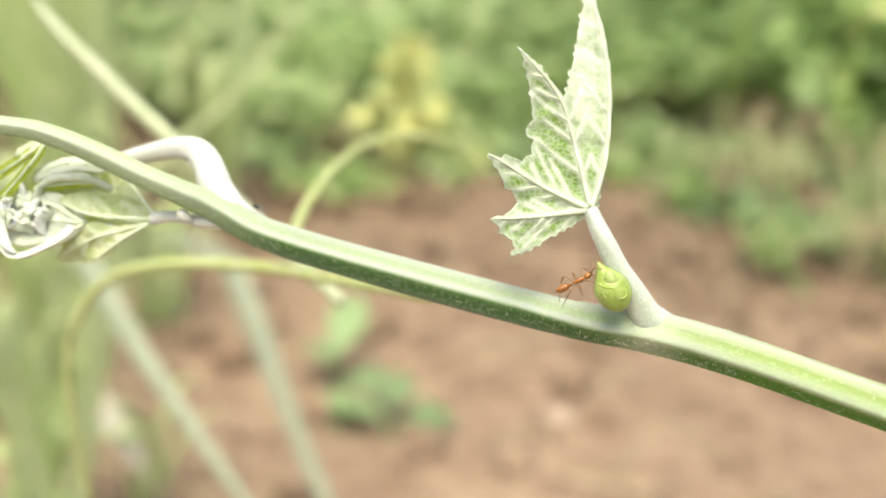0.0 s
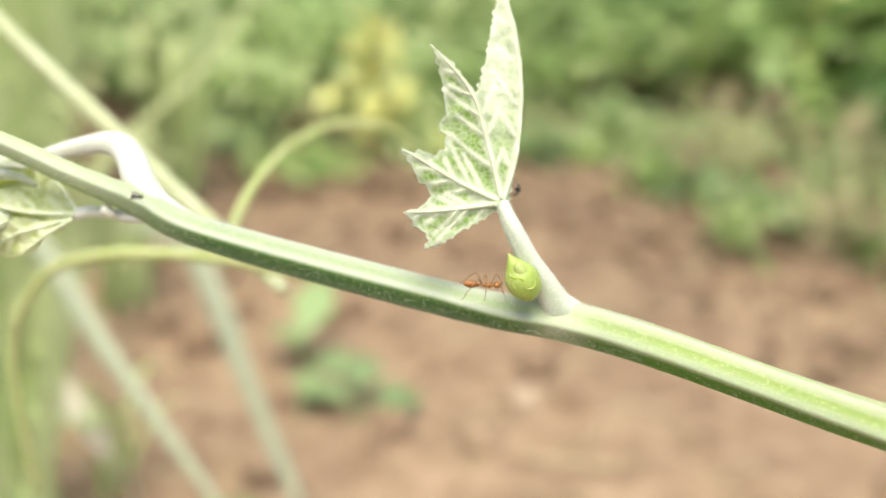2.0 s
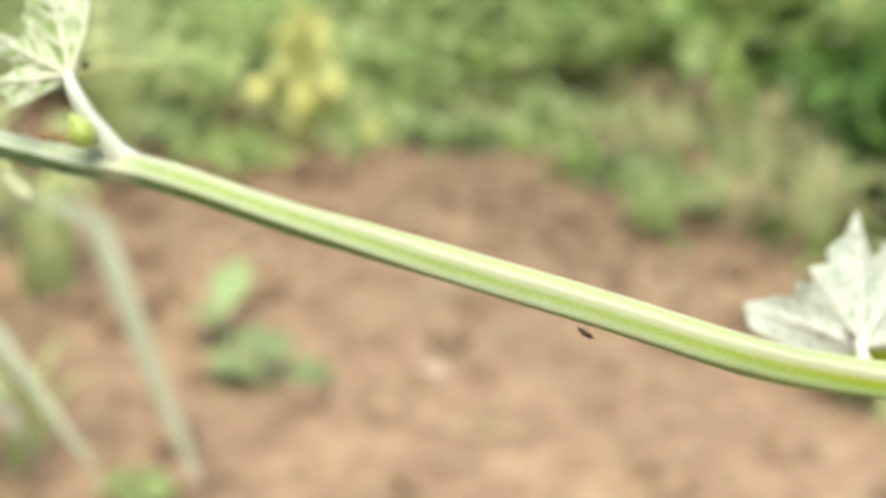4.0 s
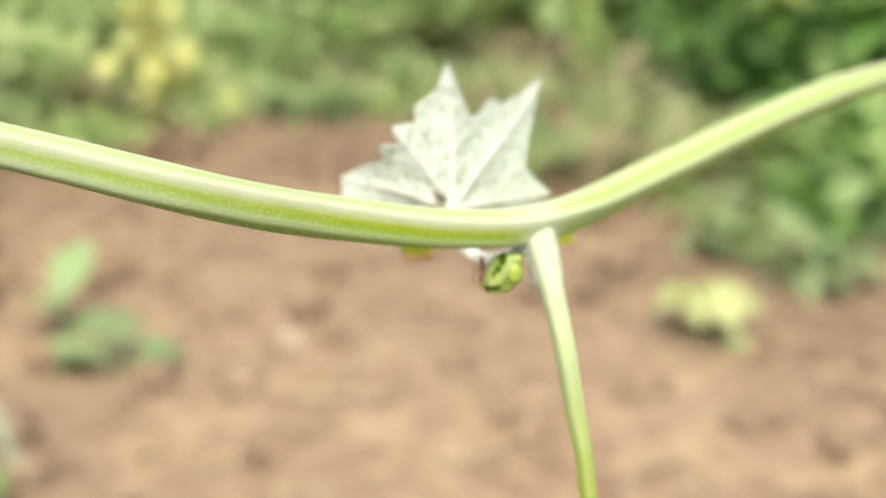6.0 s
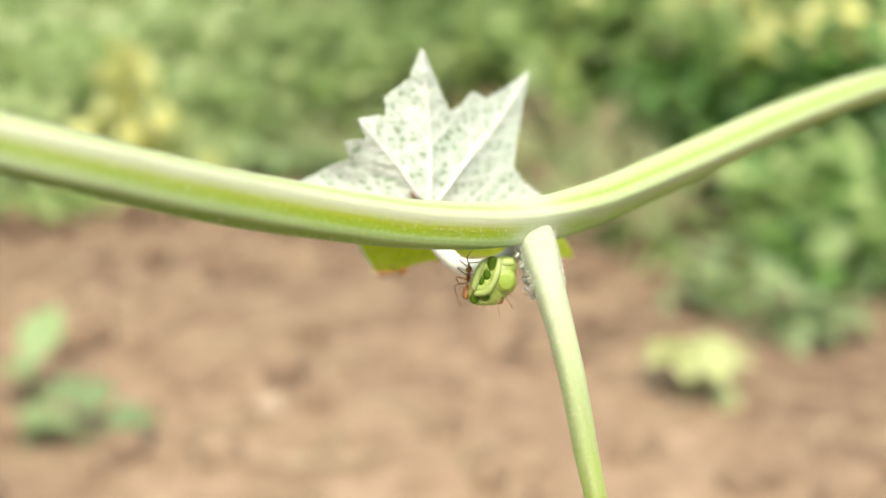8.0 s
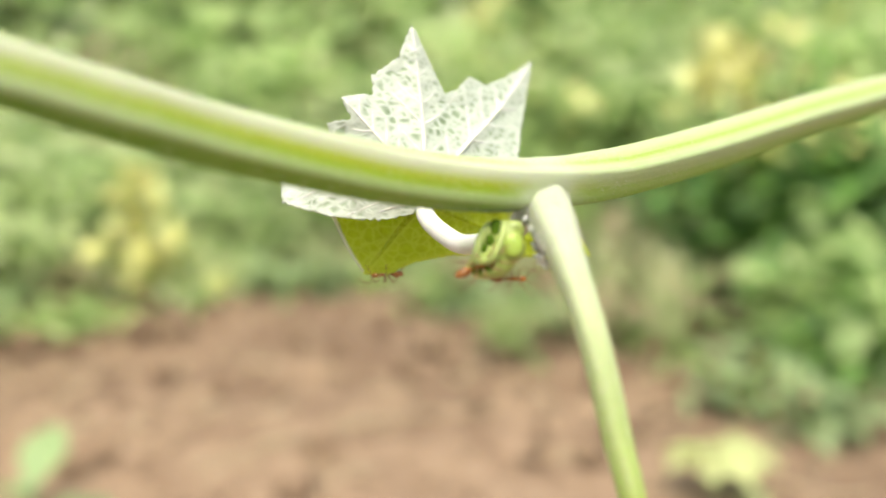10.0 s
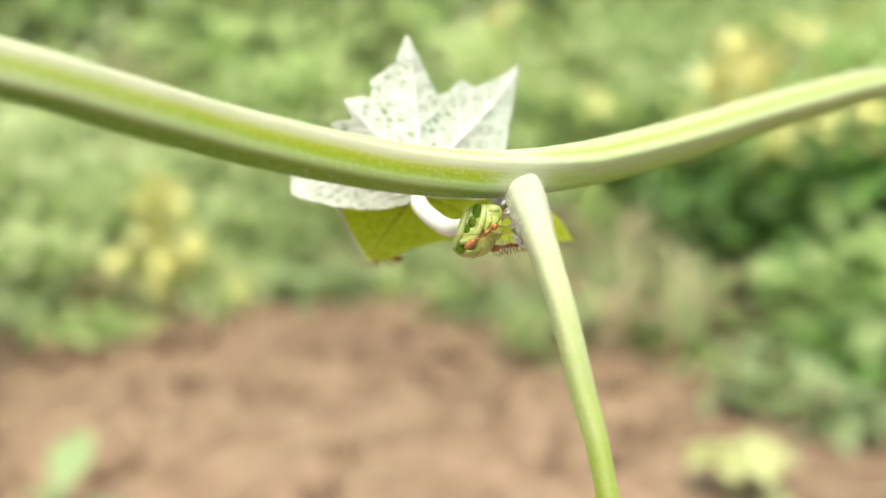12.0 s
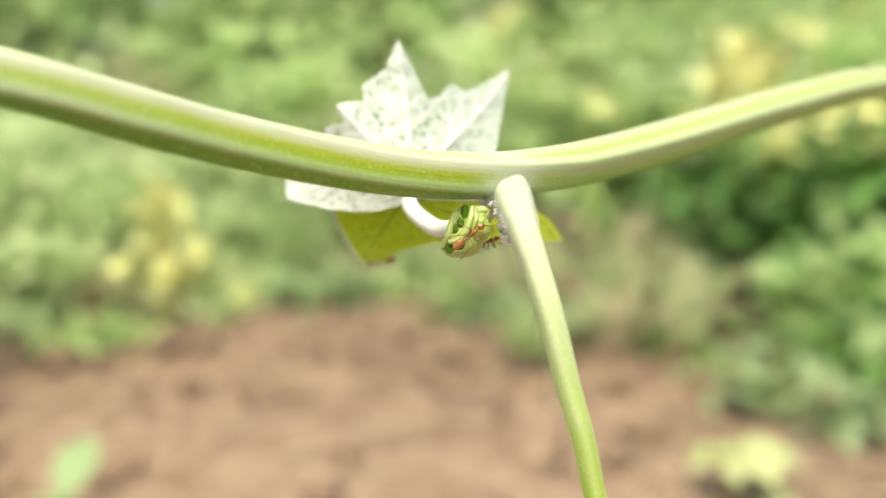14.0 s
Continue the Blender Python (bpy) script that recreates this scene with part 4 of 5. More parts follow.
CAM8 = pose(0, 0, 0, 72.16, -0.19, -12.89)
HOLLOWS = [(-0.1, 2.0, 0.55, 0.95, -12), (-0.65, 0.75, 0.45, 0.6, -18), (-1.35, 0.05, 0.45, 0.5, -10), (-1.95, -1.9, 0.6, 0.75, -10), (-0.9, -1.75, 0.65, 0.55, 20)]


def bud_face(x, y):
    """Height of the bud's front over a point of its face, in millimetres."""
    qy = y / 2.9
    qx = (x - 0.9 * qy) / 2.4
    return 2.2 * max(0.0, 1 - abs(qx) ** 3.2 - abs(qy) ** 3.2) ** (1 / 3.2)


def box_bud(shift):
    """A squarish swollen bud body with sunken pits on its face."""
    bm = blob((0, 0, 0), (1, 1, 1), seg=80, rings=60)
    for v in bm.verts:
        p = v.co
        k = (abs(p.x) ** 3.2 + abs(p.y) ** 3.2 + abs(p.z) ** 3.2) ** (-1 / 3.2)
        q = p * k
        q *= 1 + 0.04 * noise.noise(q * 1.6 + Vector((shift, 0, 0)))
        x, y, z = q.x * 2.4 + q.y * 0.9, q.y * 2.9, q.z * 2.2
        if z > 0.6:
            for hx, hy, sx, sy, rz in HOLLOWS:
                d = ((x - hx) / sx) ** 2 + ((y - hy) / sy) ** 2
                if d < 1.3:
                    z -= 0.65 * max(0.0, 1 - d / 1.3) ** 0.6
        v.co = Vector((x, y, z)) * 0.001
    return bm


b2 = part("bud", box_bud(3.0), BUD, vine, "open glossy green bud with dark hollows")
b2.matrix_basis = Matrix.Translation((0.1647, 0.0776, 0.5178)) @ CAM8 @ Matrix.Scale(1.08, 4)
# a dark disc in each pit puts the hollow's shade into its colour
for hx, hy, sx, sy, rz in HOLLOWS:
    h = part("hollow", blob((0, 0, 0), (0.00095 * sx, 0.00095 * sy, 0.0003), seg=18, rings=10), BUD_DARK, b2, "dark green disc shading the pit")
    h.matrix_basis = pose(hx * 0.001, hy * 0.001, (bud_face(hx, hy) - 0.42) * 0.001, 0, 0, 0)
part("scale", blob((0.0014, 0.0001, 0.0017), (0.0014, 0.0015, 0.0008), lump=0.08), BUD, b2, "paler swollen lobe of the bud")
part("scale", blob((0.0015, 0.0001, 0.00245), (0.0009, 0.0010, 0.0002), lump=0.05), BUD_MID, b2, "round darker green cap")
part("scale", blob((0.0017, 0.0021, 0.0017), (0.0008, 0.0005, 0.0004), lump=0.3), BUD_PALE, b2, "paler top lobe")
part("scale", tube([(0.0007, 0.0026, 0.0016), (0.0005, 0.0012, 0.0023), (-0.0001, -0.0004, 0.0024), (-0.0008, -0.0012, 0.0023), (-0.0020, -0.0014, 0.0019)], [0.0003, 0.0004, 0.0004, 0.0003], sides=10, steps=5), BUD_PALE, b2, "pale green rib")
part("scale", tube([(-0.0011, 0.0022, 0.0014), (-0.0016, 0.0010, 0.0017), (-0.0021, -0.0006, 0.0018), (-0.0028, -0.0020, 0.0010)], [0.0002, 0.0004, 0.0004, 0.0003], sides=10, steps=5), BUD_PALE, b2, "pale green rib")

fluff = thing("cottony_tuft", "grey-white cottony tuft in the joint beside the bud", "fluff")
rnd = random.Random(12)
for k in range(46):
    f = rnd.random()
    q = (0.1684 + 0.0012 * f + rnd.gauss(0, 0.00035), 0.0766 - 0.0012 * f + rnd.uniform(-0.0008, 0.0008), 0.5212 - 0.0052 * f + rnd.uniform(-0.0003, 0.0003))
    part("tuft", blob(q, (0.0004, 0.00024, 0.00024), Euler((rnd.random() * 6, rnd.random() * 6, 0)).to_matrix(), lump=0.6, seg=8, rings=6), (FLUFF, WHITE, FLUFF, WHITE, FLUFF)[k % 5], fluff)

# ---- tendrils and blades close behind the vine ----
def strand(name, label, pts, radius, material, category):
    return tagged(part(name, tube(pts, radius, sides=12, steps=8), material), label, category)


strand("tendril", "thin yellow-green tendril arching behind the vine", [(-0.0278, 0.1800, 0.5262), (-0.0281, 0.1880, 0.5247), (-0.0284, 0.1966, 0.5245), (-0.0268, 0.2084, 0.5271), (-0.0221, 0.2258, 0.5303), (-0.0163, 0.2422, 0.531), (-0.0063, 0.2527, 0.531), (0.0064, 0.2615, 0.5268), (0.016, 0.268, 0.517)],
       [0.0009, 0.0011, 0.0012, 0.0012, 0.0012, 0.0012, 0.0011, 0.0010, 0.0006], TENDRIL, "tendril")
strand("tendril", "long yellow-green tendril curving down below the vine", [(-0.088, 0.214, 0.435), (-0.0895, 0.213, 0.4616), (-0.0887, 0.213, 0.4816), (-0.0832, 0.2127, 0.4946), (-0.0749, 0.2107, 0.5036), (-0.0588, 0.2027, 0.5111), (-0.0411, 0.1934, 0.5157), (-0.0296, 0.1838, 0.5193), (-0.0159, 0.1646, 0.5261), (-0.0045, 0.1457, 0.5332), (0.0012, 0.1362, 0.5366), (0.006, 0.118, 0.5460)],
       [0.0013, 0.0013, 0.0013, 0.0014, 0.0014, 0.0015, 0.0014, 0.0012, 0.001, 0.0009, 0.0008, 0.0008], TENDRIL, "tendril")
strand("leaf_stalk", "straight pale green stalk behind the young shoot", [(-0.1058, 0.2564, 0.5616), (-0.094, 0.2429, 0.5555), (-0.0789, 0.2331, 0.5455), (-0.0629, 0.2233, 0.5353), (-0.047, 0.2130, 0.5250), (-0.031, 0.2030, 0.5150), (-0.018, 0.195, 0.507)],
       [0.0008, 0.0018, 0.0021, 0.0021, 0.0020, 0.0020, 0.0016], PALE_STALK, "stalk")


def grass_plant(x, y, blades, label, material, name="grass_clump"):
    g = thing(name, label, "plant", pose(x, y, 0))
    for pts, w in blades:
        part("blade", strap(bmesh.new(), pts, w), material, g)
        if len(blades) == 1:
            part("midrib", tube(pts, [w * 0.05, w * 0.04, w * 0.015], sides=6, steps=6), material, g)
    return g


def tuft(x, y, seed, count, height, spread, width, label, material, lean=(0, 0), name="grass_clump"):
    rnd = random.Random(seed)
    blades = []
    for _ in range(count):
        a, k = rnd.random() * 6.283, rnd.uniform(0.4, 1)
        h = height * rnd.uniform(0.6, 1.1)
        dx, dy = math.cos(a) * spread * k + lean[0] * h, math.sin(a) * spread * k + lean[1] * h
        x0, y0 = rnd.uniform(-0.03, 0.03), rnd.uniform(-0.03, 0.03)
        droop = rnd.uniform(0.55, 0.95)
        blades.append(([(x0, y0, -0.01), (x0 + dx * 0.2, y0 + dy * 0.2, h * 0.45), (x0 + dx * 0.55, y0 + dy * 0.55, h * 0.85), (x0 + dx, y0 + dy, h * droop)], width * rnd.uniform(0.7, 1.2)))
    return grass_plant(x, y, blades, label, material, name)


grass_plant(-0.36, 0.66, [([(0.0, 0.0, -0.01), (0.01, -0.01, 0.2), (0.06, -0.06, 0.355), (0.115, -0.12, 0.41), (0.15, -0.155, 0.402), (0.1797, -0.1835, 0.3814), (0.2139, -0.2175, 0.3526), (0.2472, -0.2491, 0.3295), (0.2811, -0.2805, 0.3067), (0.305, -0.302, 0.29)], 0.016)], "single long pale green strap leaf arching over", PALE_STRAP)
grass_plant(-0.36, 0.93, [([(0.0, 0.0, -0.01), (0.01, -0.01, 0.12), (0.06, -0.05, 0.215), (0.125, -0.10, 0.258), (0.185, -0.14, 0.254), (0.1943, -0.1531, 0.2448), (0.222, -0.1988, 0.2132), (0.2523, -0.2553, 0.1816), (0.2964, -0.3361, 0.1441), (0.312, -0.362, 0.13)], 0.028)], "single long pale green strap leaf arching over soil", PALE_STRAP)
grass_plant(-0.26, 0.56, [([(0.0, 0.0, -0.01), (0.02, 0.01, 0.18), (0.0595, 0.0296, 0.361), (0.0854, 0.0478, 0.4083), (0.1122, 0.0568, 0.4335), (0.1264, 0.0613, 0.4462), (0.1511, 0.0733, 0.4781), (0.172, 0.0853, 0.5098), (0.189, 0.096, 0.538)], 0.022),
                          ([(0.01, 0.0, -0.01), (-0.01, 0.01, 0.16), (-0.04, 0.03, 0.28), (-0.09, 0.05, 0.36)], 0.018)], "clump of tall pale green strap leaves behind the vine", GRASS)
for i, (x, y, n, h, s, w, ln) in enumerate([(-0.50, 1.30, 12, 0.62, 0.2, 0.055, (-0.12, 0.0)), (-0.62, 1.55, 12, 0.7, 0.25, 0.06, (0.1, 0)), (-0.38, 1.60, 9, 0.5, 0.22, 0.05, (0.12, 0)), (-0.34, 0.72, 9, 0.30, 0.11, 0.022, (-0.1, 0)),
                                            (-0.44, 0.95, 10, 0.42, 0.16, 0.03, (0.0, 0)), (-0.30, 0.60, 8, 0.2, 0.1, 0.018, (0, 0)), (-0.95, 1.8, 12, 0.85, 0.3, 0.06, (0.1, 0)), (-0.36, 1.15, 8, 0.26, 0.15, 0.03, (0, 0)), (-0.24, 0.78, 6, 0.12, 0.1, 0.014, (0, 0))]):
    tuft(x, y, 40 + i, n, h, s, w, "clump of long pale green strap leaves on bare soil", GRASS, ln)


# ---- garden plants ----
def leaf_shape(bm, at, length, width, droop, rnd, lobes=0, point=0.7):
    """One broad leaf, folded at its midrib and drooping to its tip."""
    n = 5
    left, mid, right = [], [], []
    for i in range(n + 1):
        f = i / n
        w = width * 0.5 * math.sin(math.pi * min(1, f * 0.93 + 0.05)) ** point
        if lobes:
            w *= 1 + 0.3 * math.sin(f * 9 + rnd.random())
        z = -droop * length * f * f
        mid.append(bm.verts.new(at @ Vector((f * length, 0, z))))
        left.append(bm.verts.new(at @ Vector((f * length, w, z + w * 0.35))))
        right.append(bm.verts.new(at @ Vector((f * length, -w, z + w * 0.35))))
    for i in range(n):
        bm.faces.new((mid[i], mid[i + 1], left[i + 1], left[i]))
        bm.faces.new((right[i], right[i + 1], mid[i + 1], mid[i]))


def bush(x, y, seed, radius, height, count, leaf, label, material, name="garden_plant", flowers=0, flat=0.75):
    """A leafy plant: branching stems with many separate leaves and gaps between."""
    rnd = random.Random(seed)
    b = thing(name, label, "plant", pose(x, y, 0))
    stems, crown = bmesh.new(), bmesh.new()
    tips = []
    for _ in range(max(5, count // 26)):
        a, k = rnd.random() * 6.283, rnd.random() ** 0.6
        tx, ty = math.cos(a) * radius * k, math.sin(a) * radius * k
        tz = height * rnd.uniform(0.45, 1.0) * (1 - 0.35 * k)
        pts = [(0, 0, -0.01), (tx * 0.3, ty * 0.3, tz * 0.5), (tx * 0.7, ty * 0.7, tz * 0.85), (tx, ty, tz)]
        tube(pts, [0.006, 0.004, 0.003, 0.0015], sides=5, steps=3, bm=stems)
        tips.append(spline(pts, 4))
    spread, leaf = leaf * 0.62, leaf * (0.66 if leaf > 0.055 else 1.0)
    for _ in range(int(count * (2.1 if leaf > 0.036 else 1.0))):
        sp = rnd.choice(tips)
        q = sp[rnd.randrange(3, len(sp))] + Vector((rnd.gauss(0, 1), rnd.gauss(0, 1), rnd.gauss(0, 0.6))) * spread
        q.z = max(q.z, 0.01)
        ln = leaf * rnd.uniform(0.55, 1.25)
        m = pose(q.x, q.y, q.z, rnd.uniform(-35, 35), rnd.uniform(-45, 25), rnd.uniform(0, 360))
        leaf_shape(crown, m, ln, ln * flat * rnd.uniform(0.8, 1.1), rnd.uniform(0.1, 0.5), rnd, lobes=1)
    part("branchwork", stems, GREENSTALK, b)["kind"] = "stuff"
    ob = part("foliage", crown, material, b)
    ob["kind"] = "stuff"
    for _ in range(flowers):
        sp = rnd.choice(tips)
        q = sp[-1] + Vector((rnd.uniform(-1, 1) * leaf, rnd.uniform(-1.2, -0.2) * leaf, rnd.uniform(0.0, 0.7) * leaf))
        flower(b, pose(q.x, q.y, q.z, rnd.uniform(-10, 60), rnd.uniform(-30, 30), rnd.uniform(0, 360)), 0.05 * rnd.uniform(0.8, 1.2), rnd)
    return b


def flower(parent, at, size, rnd):
    f = bmesh.new()
    for k in range(5):
        leaf_shape(f, at @ pose(0, 0, 0, 0, -35, 72 * k), size, size * 0.75, 0.3, rnd)
    return part("flower", f, YELLOW, parent, "open yellow flower")


def flowering_stalk(x, y, seed, blooms, label="upright stalk crowded with soft yellow flowers"):
    """A green stalk with open yellow flowers at the heights given."""
    rnd = random.Random(seed)
    b = thing("flowering_stalk", label, "flower", pose(x, y, 0))
    top = max(q[2] for q in blooms)
    part("stem", tube([(0, 0.02, -0.01), (0.01, 0.02, top * 0.5), (0, 0.02, top)], [0.006, 0.005, 0.003], sides=6, steps=4), GREENSTALK, b)
    for dx, dy, z, size in blooms:
        flower(b, pose(dx, dy, z, rnd.uniform(20, 70), rnd.uniform(-25, 25), rnd.uniform(0, 360)), size, rnd)
    return b


def spread_blooms(seed, n, wx, z0, z1, size):
    rnd = random.Random(seed)
    return [(rnd.gauss(0, wx), rnd.uniform(-0.04, 0.02), z0 + (z1 - z0) * k / max(1, n - 1) + rnd.uniform(-0.01, 0.01), size * rnd.uniform(0.75, 1.2)) for k in range(n)]

flowering_stalk(-0.055, 1.86, 1, spread_blooms(1, 36, 0.028, 0.09, 0.29, 0.026))
flowering_stalk(0.015, 1.88, 2, spread_blooms(2, 10, 0.03, 0.06, 0.14, 0.026))
flowering_stalk(-0.10, 1.9, 3, spread_blooms(3, 8, 0.025, 0.06, 0.14, 0.026))
flowering_stalk(1.22, 1.85, 15, spread_blooms(15, 12, 0.06, 0.34, 0.46, 0.034))
flowering_stalk(1.32, 1.7, 17, spread_blooms(17, 12, 0.06, 0.28, 0.42, 0.034))
flowering_stalk(1.05, 2.28, 4, spread_blooms(4, 8, 0.04, 0.20, 0.34, 0.024))
flowering_stalk(1.40, 2.26, 5, spread_blooms(5, 10, 0.07, 0.34, 0.52, 0.05))
flowering_stalk(1.37, 1.93, 6, spread_blooms(6, 7, 0.05, 0.22, 0.33, 0.045))
flowering_stalk(1.01, 2.42, 7, spread_blooms(7, 8, 0.05, 0.29, 0.38, 0.026))
flowering_stalk(0.97, 3.05, 8, spread_blooms(8, 5, 0.05, 0.52, 0.62, 0.05))
flowering_stalk(0.98, 2.25, 9, spread_blooms(9, 3, 0.02, 0.17, 0.20, 0.03))
flowering_stalk(1.05, 1.66, 10, spread_blooms(10, 9, 0.035, 0.41, 0.52, 0.04))
flowering_stalk(1.13, 1.66, 11, spread_blooms(11, 6, 0.03, 0.44, 0.54, 0.04))
flowering_stalk(1.08, 1.54, 12, spread_blooms(12, 6, 0.03, 0.30, 0.36, 0.035))
flowering_stalk(0.83, 1.88, 13, spread_blooms(13, 5, 0.03, 0.32, 0.38, 0.02))
flowering_stalk(0.72, 2.26, 14, spread_blooms(14, 4, 0.03, 0.52, 0.58, 0.04))
FOLK = [
    # x, y, radius, height, leaves, leaf size, material, flowers
    (-0.95, 2.55, 0.42, 0.42, 300, 0.10, LEAVES_PALE, 0), (-0.35, 2.45, 0.36, 0.36, 280, 0.09, LEAVES_PALE, 0), (-0.05, 2.35, 0.26, 0.34, 240, 0.08, LEAVES_PALE, 0),
    (0.25, 2.55, 0.36, 0.40, 280, 0.09, LEAVES, 0), (0.70, 2.45, 0.34, 0.38, 280, 0.08, LEAVES, 0), (1.05, 2.35, 0.38, 0.46, 300, 0.10, LEAVES_MID, 0),
    (1.15, 1.62, 0.28, 0.40, 340, 0.09, LEAVES_SHADED, 0), (1.45, 1.9, 0.36, 0.5, 360, 0.10, LEAVES_SHADED, 0), (1.07, 1.29, 0.15, 0.26, 80, 0.11, LEAVES, 0), (0.06, 2.15, 0.2, 0.2, 130, 0.06, LEAVES_PALE, 0), (-0.22, 2.2, 0.25, 0.26, 170, 0.07, LEAVES_PALE, 0), (0.42, 2.3, 0.22, 0.24, 150, 0.06, LEAVES_PALE, 0),
    (1.35, 2.3, 0.3, 0.55, 240, 0.1, LEAVES_PALE, 0), (1.75, 1.6, 0.4, 0.5, 280, 0.1, LEAVES, 2), (1.9, 2.4, 0.45, 0.6, 300, 0.1, LEAVES, 3),
    (0.9, 2.0, 0.22, 0.16, 110, 0.06, LEAVES_MID, 0), (0.55, 2.0, 0.16, 0.12, 70, 0.05, LEAVES, 0), (0.2, 2.1, 0.2, 0.14, 90, 0.06, LEAVES, 0),
    (-0.38, 2.12, 0.26, 0.26, 190, 0.07, LEAVES_PALE, 0), (-0.6, 2.3, 0.3, 0.34, 200, 0.08, LEAVES_PALE, 0), (-0.2, 2.9, 0.5, 0.5, 300, 0.1, LEAVES_PALE, 0), (0.45, 3.0, 0.5, 0.55, 320, 0.1, LEAVES, 0), (1.0, 3.0, 0.5, 0.6, 320, 0.1, LEAVES, 0),
    (1.7, 3.1, 0.55, 0.7, 320, 0.11, LEAVES, 3), (2.4, 3.0, 0.6, 0.75, 320, 0.11, LEAVES, 2), (-0.9, 3.1, 0.55, 0.55, 320, 0.1, LEAVES, 0), (-1.6, 2.9, 0.55, 0.6, 300, 0.1, LEAVES, 0),
    (-0.6, 3.8, 0.7, 0.75, 340, 0.12, LEAVES, 0), (0.2, 3.9, 0.7, 0.8, 340, 0.12, LEAVES, 0), (1.0, 4.0, 0.7, 0.8, 340, 0.12, LEAVES_PALE, 0), (1.9, 4.0, 0.7, 0.9, 340, 0.12, LEAVES, 2),
    (2.8, 3.9, 0.7, 0.9, 340, 0.12, LEAVES, 0), (-1.6, 3.9, 0.7, 0.8, 320, 0.12, LEAVES, 0), (3.2, 2.6, 0.6, 0.7, 260, 0.12, LEAVES, 0),
]
for i, (x, y, r, h, n, lf, m, fl) in enumerate(FOLK):
    lab = "bushy green garden plant with yellow flowers" if fl else "low bushy green garden plant with broad leaves"
    bush(x, y, 100 + i, r, h, n, lf, lab, m, flowers=fl)
for i, x in enumerate([-3.4, -2.3, -1.2, -0.1, 1.0, 2.1, 3.2, 4.3, 5.4]):
    bush(x, 6.0 + 0.4 * math.sin(i * 2.3), 300 + i, 1.0, 1.7, 520, 0.2, "tall dense green hedge plant behind the garden", LEAVES, "hedge_plant")

# grassy tangle and low weeds on the soil
for i, (x, y, n, h, s, w, mt) in enumerate([(0.72, 1.45, 16, 0.16, 0.2, 0.007, STRAW), (0.84, 1.4, 14, 0.2, 0.16, 0.008, GRASS), (0.86, 1.72, 16, 0.24, 0.2, 0.008, STRAW), (0.7, 1.82, 14, 0.18, 0.2, 0.008, GRASS), (-0.12, 2.0, 12, 0.14, 0.18, 0.012, GRASS), (0.1, 1.98, 12, 0.12, 0.16, 0.012, GRASS), (0.62, 1.75, 14, 0.16, 0.16, 0.008, STRAW), (0.78, 1.6, 14, 0.2, 0.16, 0.009, GRASS), (0.9, 1.5, 12, 0.18, 0.14, 0.008, STRAW), (0.5, 1.95, 12, 0.14, 0.14, 0.008, GRASS),
                                            (0.7, 1.95, 14, 0.2, 0.18, 0.009, STRAW), (0.98, 1.75, 12, 0.25, 0.15, 0.009, GRASS), (-0.25, 1.95, 10, 0.12, 0.15, 0.01, STRAW), (0.35, 2.05, 10, 0.12, 0.15, 0.008, GRASS)]):
    tuft(x, y, 70 + i, int(n * 1.6), h * 0.95, s * 1.25, w, "tangled tuft of dry and green grass" if mt is STRAW else "small tuft of green grass on soil", mt)


# low weeds spilling over the edge of the bed
WEEDS = [(0.53, 1.92), (0.61, 1.74), (0.72, 1.7), (0.77, 1.54), (0.83, 1.4), (0.58, 1.5), (0.05, 1.95), (0.24, 1.86), (-0.1, 1.8), (0.05, 1.84), (0.3, 1.98), (0.5, 1.76), (0.95, 1.85), (-0.3, 1.9), (-0.22, 1.7), (0.4, 1.9), (0.66, 1.6), (0.15, 2.02), (0.98, 1.2), (1.12, 1.18), (0.84, 1.14), (0.90, 1.07)]
for i, (x, y) in enumerate(WEEDS):
    bush(x, y, 500 + i, 0.1 + 0.03 * math.sin(i * 1.7), 0.07 + 0.03 * math.sin(i * 2.9), 34, 0.042, "low straggling pale green weed on soil", MUTED if y < 1.2 else (LEAVES_SHADED, LEAVES, MUTED)[i % 3] if x > 0.7 else (LEAVES_PALE, MUTED, LEAVES)[i % 3], "weed", flat=0.45)


def seedling(x, y, seed, leaves, label, material, point=0.7):
    rnd = random.Random(seed)
    s = thing("seedling", label, "plant", pose(x, y, 0))
    for dx, dy, z, ln, w, rz, ry in leaves:
        bm = bmesh.new()
        tube([(0, 0, -0.005), (dx * 0.4, dy * 0.4, z * 0.7), (dx, dy, z)], 0.002, sides=6, steps=3, bm=bm)
        leaf_shape(bm, pose(dx, dy, z, 10, ry, rz), ln, w, 0.25, rnd, point=point)
        part("leaf", bm, material, s)
    return s


seedling(-0.10, 1.01, 1, [(0.0, 0.0, 0.05, 0.10, 0.052, 75, -35), (0.0, 0.0, 0.035, 0.07, 0.055, 130, -10), (0.015, -0.02, 0.03, 0.06, 0.05, 330, -10), (0.01, -0.03, 0.02, 0.06, 0.045, 265, 5)], "small muted green seedling with broad leaves on bare soil", MUTED, 1.3)
seedling(-0.03, 0.90, 2, [(0.02, 0.0, 0.03, 0.06, 0.05, 20, -5), (-0.01, 0, 0.03, 0.07, 0.055, 150, -5), (0.0, 0.02, 0.035, 0.06, 0.05, 80, -25)], "small muted green seedling with broad leaves on bare soil", MUTED, 1.3)
